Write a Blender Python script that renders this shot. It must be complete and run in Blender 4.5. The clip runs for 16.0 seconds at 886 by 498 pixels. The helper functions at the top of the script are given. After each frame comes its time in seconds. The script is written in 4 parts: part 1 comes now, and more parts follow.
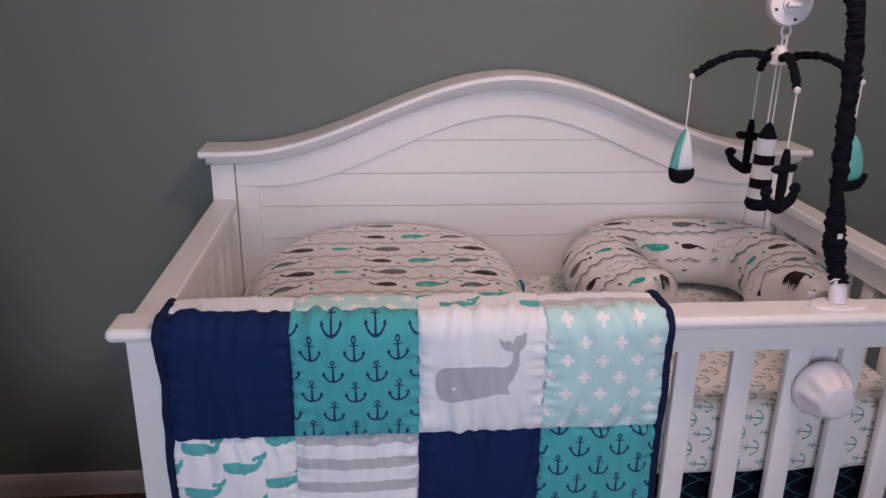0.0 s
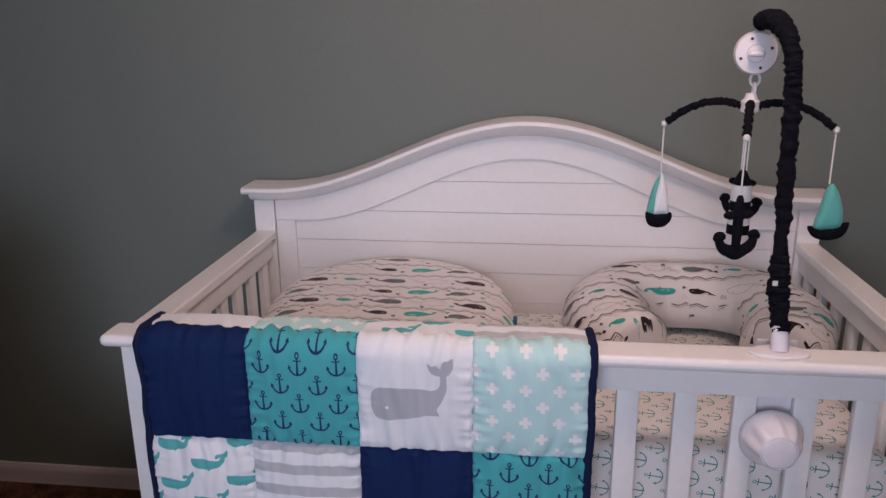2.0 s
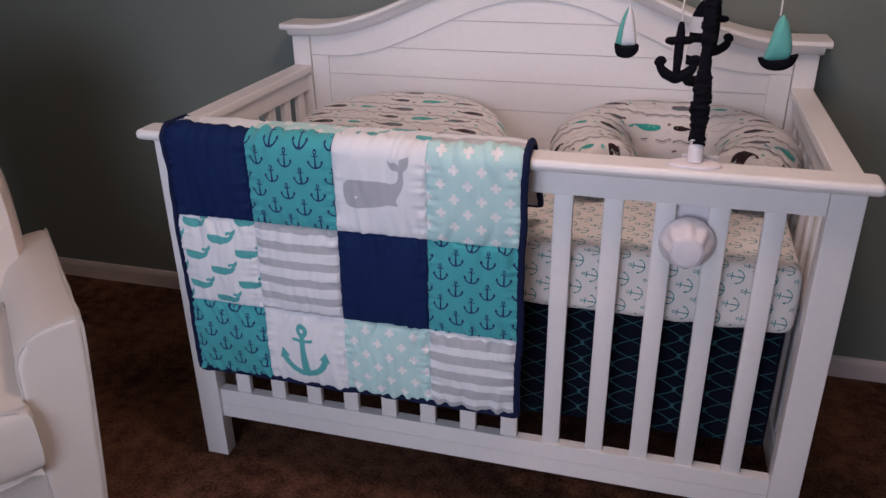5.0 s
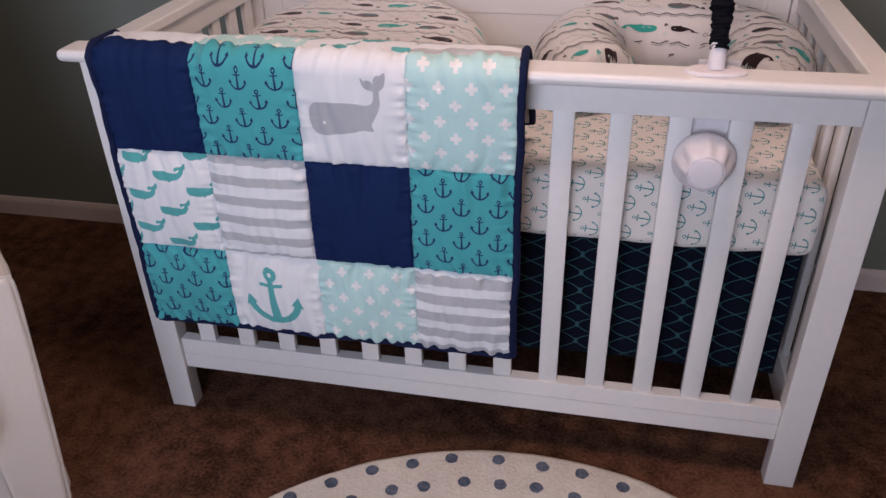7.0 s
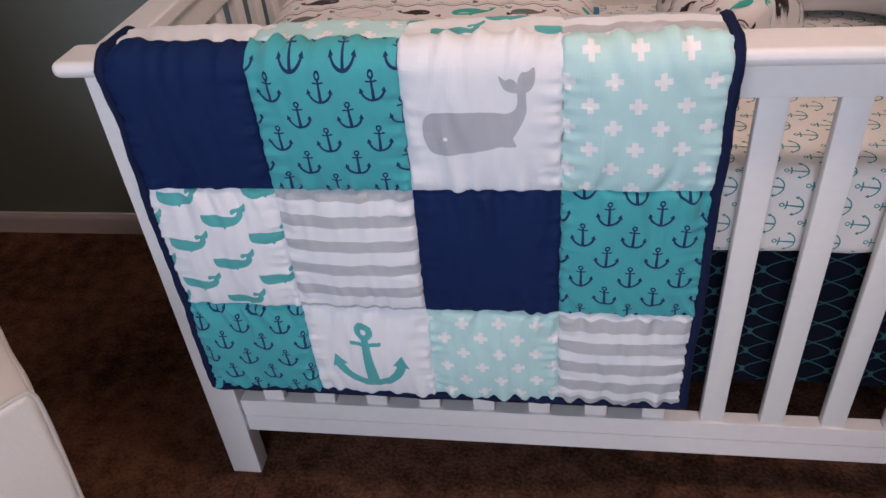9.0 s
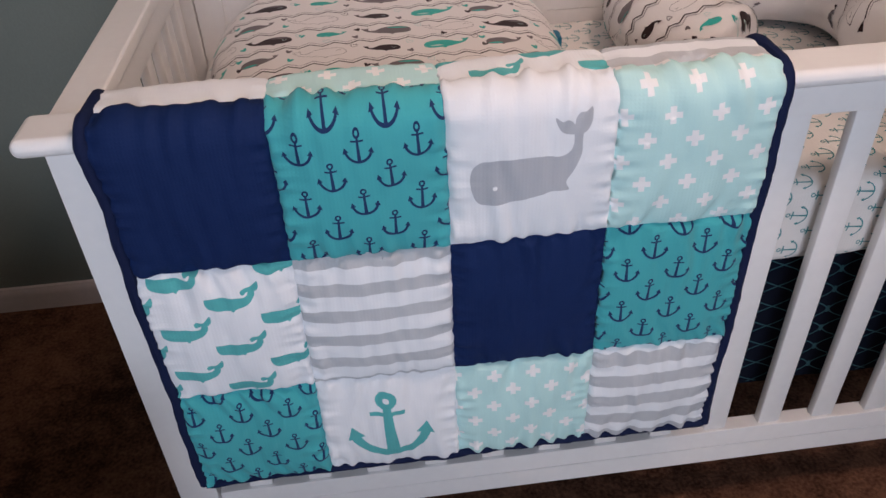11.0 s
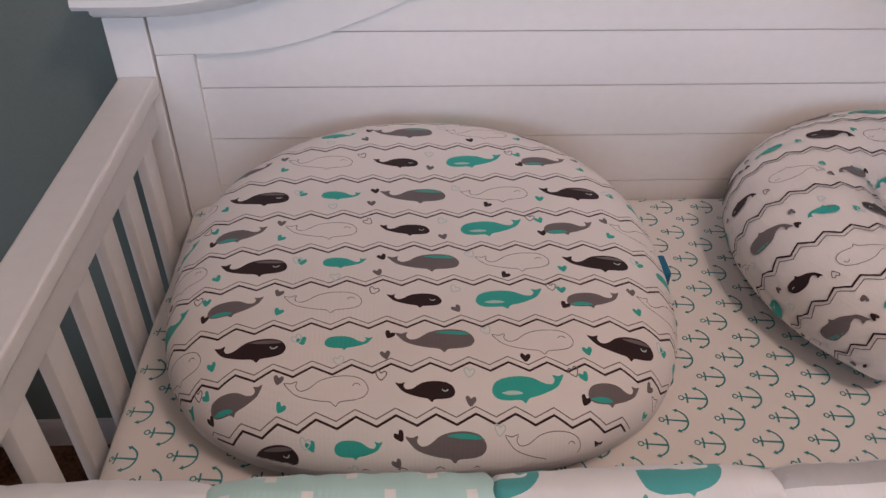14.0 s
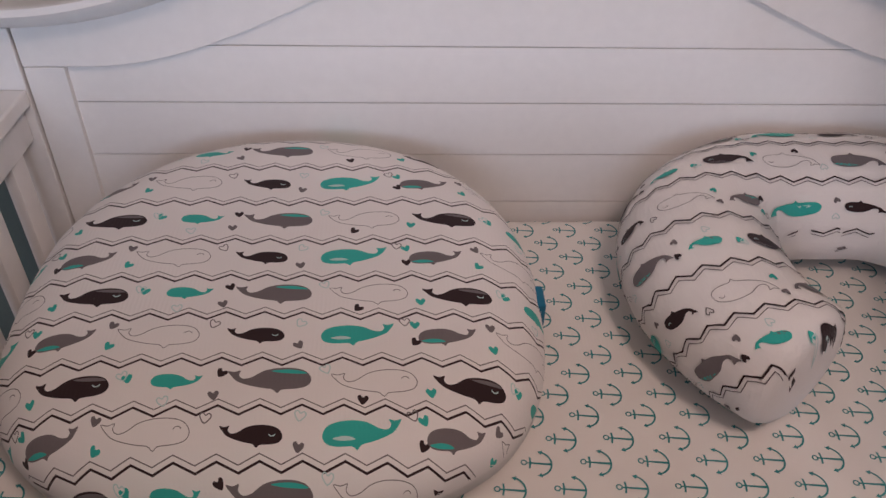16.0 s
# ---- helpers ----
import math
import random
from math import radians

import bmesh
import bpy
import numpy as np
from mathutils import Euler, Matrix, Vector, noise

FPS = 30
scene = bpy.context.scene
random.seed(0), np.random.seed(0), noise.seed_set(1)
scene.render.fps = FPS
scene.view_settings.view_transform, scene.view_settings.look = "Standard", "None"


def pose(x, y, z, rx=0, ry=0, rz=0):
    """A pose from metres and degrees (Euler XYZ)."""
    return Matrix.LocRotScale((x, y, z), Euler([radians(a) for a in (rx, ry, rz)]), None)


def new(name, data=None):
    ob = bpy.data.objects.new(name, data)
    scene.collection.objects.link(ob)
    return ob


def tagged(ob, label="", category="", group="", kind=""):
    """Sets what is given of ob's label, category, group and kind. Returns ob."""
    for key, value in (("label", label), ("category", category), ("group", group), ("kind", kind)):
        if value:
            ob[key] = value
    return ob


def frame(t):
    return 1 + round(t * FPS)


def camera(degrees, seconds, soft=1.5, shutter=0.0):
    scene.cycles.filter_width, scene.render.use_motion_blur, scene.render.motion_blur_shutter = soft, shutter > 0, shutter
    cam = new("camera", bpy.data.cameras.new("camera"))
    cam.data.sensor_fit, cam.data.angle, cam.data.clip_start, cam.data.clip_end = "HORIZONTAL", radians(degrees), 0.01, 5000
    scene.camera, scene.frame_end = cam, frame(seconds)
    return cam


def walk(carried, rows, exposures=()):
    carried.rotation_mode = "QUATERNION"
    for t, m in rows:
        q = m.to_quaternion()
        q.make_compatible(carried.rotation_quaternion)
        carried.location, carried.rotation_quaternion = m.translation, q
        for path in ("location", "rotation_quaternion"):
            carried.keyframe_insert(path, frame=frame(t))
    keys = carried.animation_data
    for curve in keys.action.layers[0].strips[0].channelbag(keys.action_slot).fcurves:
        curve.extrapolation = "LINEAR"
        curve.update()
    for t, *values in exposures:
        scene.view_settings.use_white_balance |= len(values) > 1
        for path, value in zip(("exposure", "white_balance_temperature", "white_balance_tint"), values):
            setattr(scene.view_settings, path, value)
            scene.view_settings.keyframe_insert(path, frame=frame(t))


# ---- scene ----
import collections
from mathutils.geometry import delaunay_2d_cdt, tessellate_polygon

# ---------------------------------------------------------------- camera
cam = camera(59.4, 16.0, 1.5)
METRES, EYE, TURN = 2.68, 1.392, -5.1
ROWS = [
    (0.0, 0.0, 0.0, 0.0, 0.31, -19.38, -0.89),
    (0.5, 0.0342, 0.0002, 0.0109, 1.47, -16.66, -0.31),
    (1.0, 0.0658, -0.0042, 0.0132, 1.82, -14.75, -0.15),
    (1.5, 0.1082, -0.0185, 0.0133, 5.8, -15.16, 0.34),
    (2.0, 0.1334, -0.0275, 0.0086, 11.92, -16.39, 0.49),
    (2.5, 0.1339, -0.0402, 0.0056, 16.9, -16.66, 0.09),
    (3.0, 0.1516, -0.0684, 0.0016, 18.35, -17.07, 0.09),
    (3.5, 0.1771, -0.1044, 0.002, 17.95, -18.29, -0.37),
    (4.0, 0.1952, -0.1142, 0.0004, 16.64, -18.75, -0.73),
    (4.5, 0.2265, -0.1058, -0.0092, 17.66, -21.46, 0.18),
    (5.0, 0.2636, -0.0891, -0.0138, 20.95, -24.98, 0.78),
    (7.5, 0.1899, -0.0155, -0.0357, 14.78, -33.33, 2.24),
    (8.0, 0.1543, 0.0097, -0.0421, 13.72, -35.4, 4.17),
    (8.5, 0.1227, 0.0556, -0.047, 14.14, -37.02, 4.6),
    (11.0, -0.0182, 0.1126, -0.0409, -2.01, -37.32, 2.01),
    (11.5, -0.0169, 0.1319, -0.0385, -0.58, -35.34, 1.33),
    (12.0, -0.0026, 0.1805, -0.0314, 5.29, -33.7, 0.34),
    (12.5, 0.0092, 0.2142, -0.0262, 13.03, -32.8, -4.18),
    (13.0, 0.0045, 0.2479, -0.0242, 15.04, -34.8, -3.86),
    (13.5, -0.0109, 0.2858, -0.0177, 9.32, -35.87, -1.92),
    (14.0, -0.0249, 0.3108, -0.0139, 2.72, -38.16, -0.69),
    (14.5, -0.0297, 0.3246, -0.0109, -1.19, -38.79, -0.47),
    (15.0, -0.0232, 0.3251, -0.0105, -2.94, -38.58, -1.05),
    (15.5, -0.0026, 0.3285, -0.0099, -0.66, -38.19, -1.79),
    (16.0, 0.031, 0.3347, -0.0139, 3.08, -38.16, -1.32),
]
walk(cam, [(t, pose(-0.328, -1.14, EYE, 0, 0, TURN) @ pose(METRES * x, METRES * y, METRES * z, 90 + pitch, roll, yaw)) for t, x, y, z, yaw, pitch, roll in ROWS],
     exposures=[(0.0, -0.10, 6250, 15), (5.0, -0.12, 6300, 15), (7.5, 0.18, 6450, 13), (11.0, 0.15, 6350, 7), (12.0, 0.14, 6350, 6), (12.5, -0.13, 6250, 7), (13.0, -0.20, 6200, 8),
                (14.0, -0.06, 6150, 8), (16.0, -0.16, 6100, 8)])

# ---------------------------------------------------------------- light
# The room is 4.7 m wide: crib against the north wall, a window in the south wall to the west, one ceiling lamp to the east.
WEST, EAST, SOUTH, NORTH, CEIL = -2.35, 2.35, -2.9, 0.784, 2.44
WIN = (-1.2, 0.3, 0.85, 2.1)          # x0, x1, z0, z1 of the window

world = bpy.data.worlds.new("sky")
scene.world = world
world.use_nodes = True
wt = world.node_tree
sky = wt.nodes.new("ShaderNodeTexSky")
sky.sky_type, sky.sun_disc = "NISHITA", False
sky.sun_elevation, sky.sun_rotation = radians(40), radians(0)
wt.links.new(sky.outputs[0], wt.nodes["Background"].inputs[0])
wt.nodes["Background"].inputs[1].default_value = 0.1


def lamp(name, kind, m, energy, color, **kw):
    data = bpy.data.lights.new(name, kind)
    data.energy, data.color = energy, color
    if kind == "AREA":
        data.shape, data.size, data.size_y = "RECTANGLE", kw["size"], kw["size_y"]
        data.spread = kw["spread"]
    else:
        data.shadow_soft_size = kw["size"]
    ob = new(name, data)
    ob.matrix_world = m
    return ob


LAMP = (0.22, -0.42, 2.12)
lamp("ceiling_lamp_light", "POINT", pose(*LAMP), 27, (1.0, 0.71, 0.60), size=0.13)
lamp("window_daylight", "AREA", pose((WIN[0] + WIN[1]) / 2, SOUTH + 0.02, (WIN[2] + WIN[3]) / 2, 80, 0, -3), 11.5, (0.77, 0.82, 1.0),
     size=WIN[1] - WIN[0], size_y=WIN[3] - WIN[2], spread=radians(84))


# ---------------------------------------------------------------- materials
def node_mat(name):
    m = bpy.data.materials.new(name)
    m.use_nodes = True
    return m, m.node_tree, m.node_tree.nodes["Principled BSDF"]


def surface(name, color, rough=0.5, var=0.06, scale=6.0, fine=90.0, bump=0.15, depth=0.001, metal=0.0, sheen=0.0, coat=0.0, tint=None):
    """A plain surface with a slow blotch and a fine grain in colour, roughness and relief."""
    m, nt, bs = node_mat(name)
    co = nt.nodes.new("ShaderNodeTexCoord")
    slow = nt.nodes.new("ShaderNodeTexNoise")
    slow.inputs["Scale"].default_value, slow.inputs["Detail"].default_value = scale, 4
    grain = nt.nodes.new("ShaderNodeTexNoise")
    grain.inputs["Scale"].default_value, grain.inputs["Detail"].default_value = fine, 3
    for n in (slow, grain):
        nt.links.new(co.outputs["Object"], n.inputs["Vector"])
    add = nt.nodes.new("ShaderNodeMath")
    add.operation = "ADD"
    nt.links.new(slow.outputs["Fac"], add.inputs[0])
    nt.links.new(grain.outputs["Fac"], add.inputs[1])
    ramp = nt.nodes.new("ShaderNodeMapRange")
    ramp.inputs[1].default_value, ramp.inputs[2].default_value = 0.7, 1.3
    nt.links.new(add.outputs[0], ramp.inputs[0])
    mix = nt.nodes.new("ShaderNodeMix")
    mix.data_type = "RGBA"
    other = tint or tuple(c * (1 - 2 * var) for c in color)
    mix.inputs[6].default_value = (*other, 1)
    mix.inputs[7].default_value = (*(min(1, c * (1 + var)) for c in color), 1)
    nt.links.new(ramp.outputs[0], mix.inputs[0])
    nt.links.new(mix.outputs[2], bs.inputs["Base Color"])
    rr = nt.nodes.new("ShaderNodeMapRange")
    rr.inputs[3].default_value, rr.inputs[4].default_value = max(0.05, rough - 0.07), min(1, rough + 0.07)
    nt.links.new(slow.outputs["Fac"], rr.inputs[0])
    nt.links.new(rr.outputs[0], bs.inputs["Roughness"])
    bs.inputs["Metallic"].default_value = metal
    bs.inputs["Sheen Weight"].default_value = sheen
    bs.inputs["Coat Weight"].default_value = coat
    b = nt.nodes.new("ShaderNodeBump")
    b.inputs["Strength"].default_value, b.inputs["Distance"].default_value = bump, depth
    nt.links.new(grain.outputs["Fac"], b.inputs["Height"])
    nt.links.new(b.outputs[0], bs.inputs["Normal"])
    return m


def cloth(name, color, var=0.05, thread=1400.0, bump=0.25, rough=0.9, sheen=0.15):
    """Woven cotton: fine crossed threads over a slow change of tone."""
    m, nt, bs = node_mat(name)
    co = nt.nodes.new("ShaderNodeTexCoord")
    slow = nt.nodes.new("ShaderNodeTexNoise")
    slow.inputs["Scale"].default_value, slow.inputs["Detail"].default_value = 9, 5
    nt.links.new(co.outputs["Object"], slow.inputs["Vector"])
    waves = []
    for axis in ("X", "Z"):
        w = nt.nodes.new("ShaderNodeTexWave")
        w.bands_direction = axis
        w.inputs["Scale"].default_value, w.inputs["Distortion"].default_value = thread / 20, 1.5
        nt.links.new(co.outputs["Object"], w.inputs["Vector"])
        waves.append(w)
    mul = nt.nodes.new("ShaderNodeMath")
    mul.operation = "MULTIPLY"
    nt.links.new(waves[0].outputs["Fac"], mul.inputs[0])
    nt.links.new(waves[1].outputs["Fac"], mul.inputs[1])
    mix = nt.nodes.new("ShaderNodeMix")
    mix.data_type = "RGBA"
    mix.inputs[6].default_value = (*(c * (1 - 2 * var) for c in color), 1)
    mix.inputs[7].default_value = (*(min(1, c * (1 + var)) for c in color), 1)
    nt.links.new(slow.outputs["Fac"], mix.inputs[0])
    nt.links.new(mix.outputs[2], bs.inputs["Base Color"])
    bs.inputs["Roughness"].default_value = rough
    bs.inputs["Specular IOR Level"].default_value = 0.18
    bs.inputs["Sheen Weight"].default_value = sheen
    b = nt.nodes.new("ShaderNodeBump")
    b.inputs["Strength"].default_value, b.inputs["Distance"].default_value = bump, 0.0006
    nt.links.new(mul.outputs[0], b.inputs["Height"])
    nt.links.new(b.outputs[0], bs.inputs["Normal"])
    return m


def carpet_mat(name, dark, light):
    m, nt, bs = node_mat(name)
    co = nt.nodes.new("ShaderNodeTexCoord")
    outs = []
    for sc, det in ((2.6, 3), (22, 5), (130, 3)):
        n = nt.nodes.new("ShaderNodeTexNoise")
        n.inputs["Scale"].default_value, n.inputs["Detail"].default_value = sc, det
        nt.links.new(co.outputs["Object"], n.inputs["Vector"])
        outs.append(n.outputs["Fac"])
    a = nt.nodes.new("ShaderNodeMath")
    a.operation = "ADD"
    nt.links.new(outs[0], a.inputs[0])
    nt.links.new(outs[1], a.inputs[1])
    a2 = nt.nodes.new("ShaderNodeMath")
    a2.operation = "ADD"
    nt.links.new(a.outputs[0], a2.inputs[0])
    nt.links.new(outs[2], a2.inputs[1])
    r = nt.nodes.new("ShaderNodeMapRange")
    r.inputs[1].default_value, r.inputs[2].default_value = 1.2, 1.85
    nt.links.new(a2.outputs[0], r.inputs[0])
    mix = nt.nodes.new("ShaderNodeMix")
    mix.data_type = "RGBA"
    mix.inputs[6].default_value, mix.inputs[7].default_value = (*dark, 1), (*light, 1)
    nt.links.new(r.outputs[0], mix.inputs[0])
    nt.links.new(mix.outputs[2], bs.inputs["Base Color"])
    bs.inputs["Roughness"].default_value = 1.0
    bs.inputs["Specular IOR Level"].default_value = 0.1
    b = nt.nodes.new("ShaderNodeBump")
    b.inputs["Strength"].default_value, b.inputs["Distance"].default_value = 0.7, 0.004
    nt.links.new(a2.outputs[0], b.inputs["Height"])
    nt.links.new(b.outputs[0], bs.inputs["Normal"])
    return m


WHITE = surface("white_painted_wood", (0.82, 0.80, 0.785), 0.38, 0.015, 3, 60, 0.08, 0.0008)
WALL = surface("grey_green_wall_paint", (0.166, 0.191, 0.170), 0.75, 0.03, 1.5, 220, 0.35, 0.0012)
CEILING = surface("white_ceiling_paint", (0.78, 0.77, 0.75), 0.9, 0.02, 2, 160, 0.4, 0.002)
TRIM = surface("white_trim_paint", (0.60, 0.54, 0.53), 0.5, 0.03, 4, 80, 0.1, 0.0008)
CARPET = carpet_mat("brown_carpet", (0.040, 0.017, 0.0105), (0.185, 0.088, 0.053))
LEATHER = surface("cream_leatherette", (0.76, 0.69, 0.625), 0.48, 0.03, 5, 420, 0.35, 0.0008)
PIPING = surface("cream_piping", (0.62, 0.57, 0.52), 0.5, 0.03, 5, 300, 0.2, 0.0005)
PLASTIC = surface("white_plastic", (0.80, 0.76, 0.79), 0.5, 0.02, 8, 60, 0.03, 0.0004)
CORD = cloth("white_cord", (0.75, 0.73, 0.70), 0.05, 3000)
BLACKCLOTH = cloth("black_navy_fabric", (0.0035, 0.004, 0.008), 0.1, 1800, 0.4, 0.95, 0.0)
SAILCLOTH = cloth("sea_green_felt", (0.13, 0.47, 0.42), 0.06)
HOLE = surface("dark_holes", (0.03, 0.03, 0.035), 0.6)
NAVY = cloth("navy_cotton", (0.005, 0.018, 0.082), 0.08, 1500, 0.3, 0.8, 0.0)
BINDING = cloth("navy_binding", (0.007, 0.013, 0.05), 0.08, 1500, 0.3, 0.85, 0.0)
TEAL = cloth("teal_cotton", (0.066, 0.385, 0.415), 0.05)
MINT = cloth("mint_cotton", (0.50, 0.74, 0.72), 0.04)
COTTON = cloth("white_cotton", (0.79, 0.80, 0.82), 0.025)
PILLOWCLOTH = cloth("white_pillow_cotton", (0.79, 0.75, 0.73), 0.025)
SHEETCLOTH = cloth("white_sheet_cotton", (0.76, 0.72, 0.68), 0.025)
BACKING = cloth("grey_backing_cotton", (0.5, 0.5, 0.5), 0.04)
SKIRT = cloth("navy_skirt_cotton", (0.0024, 0.0042, 0.0125), 0.1, 1400, 0.25, 0.95, 0.0)
SKIRTLINE = cloth("teal_skirt_lines", (0.026, 0.095, 0.115), 0.25)
INK_NAVY = cloth("navy_print", (0.013, 0.035, 0.11), 0.08)
INK_TEAL = cloth("teal_print", (0.10, 0.42, 0.42), 0.06)
INK_GREEN = cloth("sea_green_print", (0.05, 0.42, 0.36), 0.06)
INK_SHEET = cloth("dark_teal_print", (0.055, 0.26, 0.27), 0.06)
TAGBLUE = cloth("blue_tag", (0.02, 0.16, 0.27), 0.06)
INK_GREY = cloth("grey_print", (0.46, 0.47, 0.50), 0.05)
INK_STRIPE = cloth("grey_stripe_print", (0.50, 0.51, 0.53), 0.05)
INK_TAUPE = cloth("taupe_print", (0.17, 0.145, 0.15), 0.06)
INK_DARK = cloth("dark_brown_print", (0.034, 0.018, 0.020), 0.08)
INK_PALE = cloth("pale_teal_print", (0.50, 0.64, 0.62), 0.05)
INK_WHITE = cloth("white_print", (0.85, 0.84, 0.83), 0.03)
RUGWHITE = carpet_mat("cream_rug_pile", (0.68, 0.63, 0.565), (0.80, 0.76, 0.70))
RUGDOT = carpet_mat("slate_blue_pile", (0.07, 0.09, 0.13), (0.19, 0.22, 0.29))
RUGBLACK = carpet_mat("black_pile", (0.012, 0.012, 0.014), (0.04, 0.04, 0.045))
SLAT = surface("raw_wood_support", (0.35, 0.25, 0.16), 0.7, 0.1, 8, 60, 0.2)
NAVYWOOD = surface("navy_painted_wood", (0.01, 0.013, 0.04), 0.5, 0.1)
ROPE = surface("tan_rope", (0.42, 0.25, 0.14), 0.9, 0.15, 40, 300, 0.6, 0.001)
glass, gnt, gbs = node_mat("window_glass")
gbs.inputs["Transmission Weight"].default_value, gbs.inputs["Roughness"].default_value = 1.0, 0.02
OPAL, ont, obs = node_mat("lit_opal_glass")
obs.inputs["Emission Color"].default_value, obs.inputs["Emission Strength"].default_value = (1.0, 0.82, 0.70, 1), 3.0


# ---------------------------------------------------------------- mesh helpers
def link_mesh(name, verts, faces, mat, parent=None, label="", smooth=True):
    me = bpy.data.meshes.new(name)
    me.from_pydata([tuple(map(float, v)) for v in verts], [], [tuple(map(int, f)) for f in faces])
    if smooth:
        me.shade_smooth()
    me.materials.append(mat)
    ob = new(name, me)
    ob.parent = parent
    if label:
        tagged(ob, label)
    return ob


def part(name, bm, mat, parent=None, label="", smooth=True, sharp=35, firm=True):
    me = bpy.data.meshes.new(name)
    bm.to_mesh(me)
    bm.free()
    if smooth:
        me.shade_smooth()
        me.set_sharp_from_angle(angle=radians(sharp))
    me.materials.append(mat)
    ob = new(name, me)
    ob.parent = parent
    if label:
        tagged(ob, label)
    if firm:
        mod = ob.modifiers.new("firm", "WEIGHTED_NORMAL")
        mod.keep_sharp, mod.weight = True, 80
    return ob


def again(ob, at, parent=None):
    """Another piece on the same mesh, moved by at."""
    o = new(ob.name.split(".")[0], ob.data)
    o.parent = parent or ob.parent
    o.location = at
    return o


def thing(name, at, label, category, group="", kind=""):
    ob = new(name)
    ob.location = at
    return tagged(ob, label, category, group, kind)


def box(x0, x1, y0, y1, z0, z1, bevel=0.003, seg=2, bm=None):
    bm = bm or bmesh.new()
    made = bmesh.ops.create_cube(bm, size=1.0)["verts"]
    for v in made:
        v.co = Vector(((x0 + x1) / 2 + v.co.x * (x1 - x0), (y0 + y1) / 2 + v.co.y * (y1 - y0), (z0 + z1) / 2 + v.co.z * (z1 - z0)))
    if bevel:
        edges = list({e for v in made for e in v.link_edges})
        bmesh.ops.bevel(bm, geom=edges, offset=bevel, segments=seg, affect="EDGES", profile=0.5)
    return bm


def round_point(p, half, r):
    """p pushed to the skin of a box of half sizes half with edges rounded by r."""
    inner = [max(-(h - r), min(h - r, c)) for c, h in zip(p, half)]
    d = Vector(p) - Vector(inner)
    return Vector(inner) + d.normalized() * r if d.length > 1e-9 else Vector(p)


def soft_box(size, r, cuts=10, lump=0.0, belly=0.0, seed=0):
    """A cushion: a rounded box, bulging by belly, with slow lumps."""
    bm = bmesh.new()
    bmesh.ops.create_cube(bm, size=1.0)
    bmesh.ops.subdivide_edges(bm, edges=bm.edges[:], cuts=cuts, use_grid_fill=True)
    half = [s / 2 for s in size]
    for v in bm.verts:
        n = v.co.copy()
        # draw the rows closer to the edges so that the rounding is fine
        q = [math.copysign(abs(2 * c) ** 0.6, c) * h for c, h in zip(n, half)]
        p = round_point(q, half, r)
        f = 1.0
        for c in n:
            f *= max(0.0, 1 - (2 * c) ** 2) if abs(c) < 0.4999 else 1.0
        d = (p - Vector([max(-(h - r), min(h - r, c)) for c, h in zip(q, half)])).normalized()
        p += d * (belly * f + lump * noise.noise(p * 7 + Vector((seed, 0, 0))))
        v.co = p
    return bm


def lathe(profile, seg=32, bm=None, m=None):
    """(radius, height) pairs turned round z."""
    bm = bm or bmesh.new()
    rings = []
    for r, z in profile:
        rings.append([bm.verts.new((r * math.cos(2 * math.pi * i / seg), r * math.sin(2 * math.pi * i / seg), z)) for i in range(seg)])
    for a, b in zip(rings, rings[1:]):
        for i in range(seg):
            bm.faces.new((a[i], a[(i + 1) % seg], b[(i + 1) % seg], b[i]))
    if profile[0][0] > 1e-6:
        bm.faces.new(rings[0][::-1])
    if profile[-1][0] > 1e-6:
        bm.faces.new(rings[-1])
    if m is not None:
        bmesh.ops.transform(bm, matrix=m, verts=[v for r in rings for v in r])
    return bm


def catmull(pts, n=6, closed=False):
    pts = [Vector(p) for p in pts]
    k, out = len(pts), []
    for i in range(k if closed else k - 1):
        a, b, c, d = (pts[(i + j) % k] if closed else pts[max(0, min(k - 1, i + j))] for j in (-1, 0, 1, 2))
        for s in range(n):
            t = s / n
            out.append(0.5 * (2 * b + (c - a) * t + (2 * a - 5 * b + 4 * c - d) * t * t + (3 * b - a - 3 * c + d) * t ** 3))
    if not closed:
        out.append(pts[-1])
    return out


def tube(path, radius, seg=12, bm=None, closed=False):
    """A tube along path; radius is a number or a function of (share of the length, angle)."""
    bm = bm or bmesh.new()
    rings, k, up = [], len(path), None
    for i, p in enumerate(path):
        a, b = (path[i - 1], path[(i + 1) % k]) if closed else (path[max(0, i - 1)], path[min(k - 1, i + 1)])
        d = (b - a).normalized()
        if up is None:
            up = Vector((0, 0, 1)) if abs(d.z) < 0.9 else Vector((1, 0, 0))
        side = d.cross(up).normalized()
        up = side.cross(d).normalized()
        ring = []
        for j in range(seg):
            w = 2 * math.pi * j / seg
            r = radius(i / max(1, k - 1), w) if callable(radius) else radius
            ring.append(bm.verts.new(p + side * (r * math.cos(w)) + up * (r * math.sin(w))))
        rings.append(ring)
    pairs = list(zip(rings, rings[1:])) + ([(rings[-1], rings[0])] if closed else [])
    for a, b in pairs:
        for j in range(seg):
            bm.faces.new((a[j], a[(j + 1) % seg], b[(j + 1) % seg], b[j]))
    if not closed:
        bm.faces.new(rings[0][::-1])
        bm.faces.new(rings[-1])
    return bm


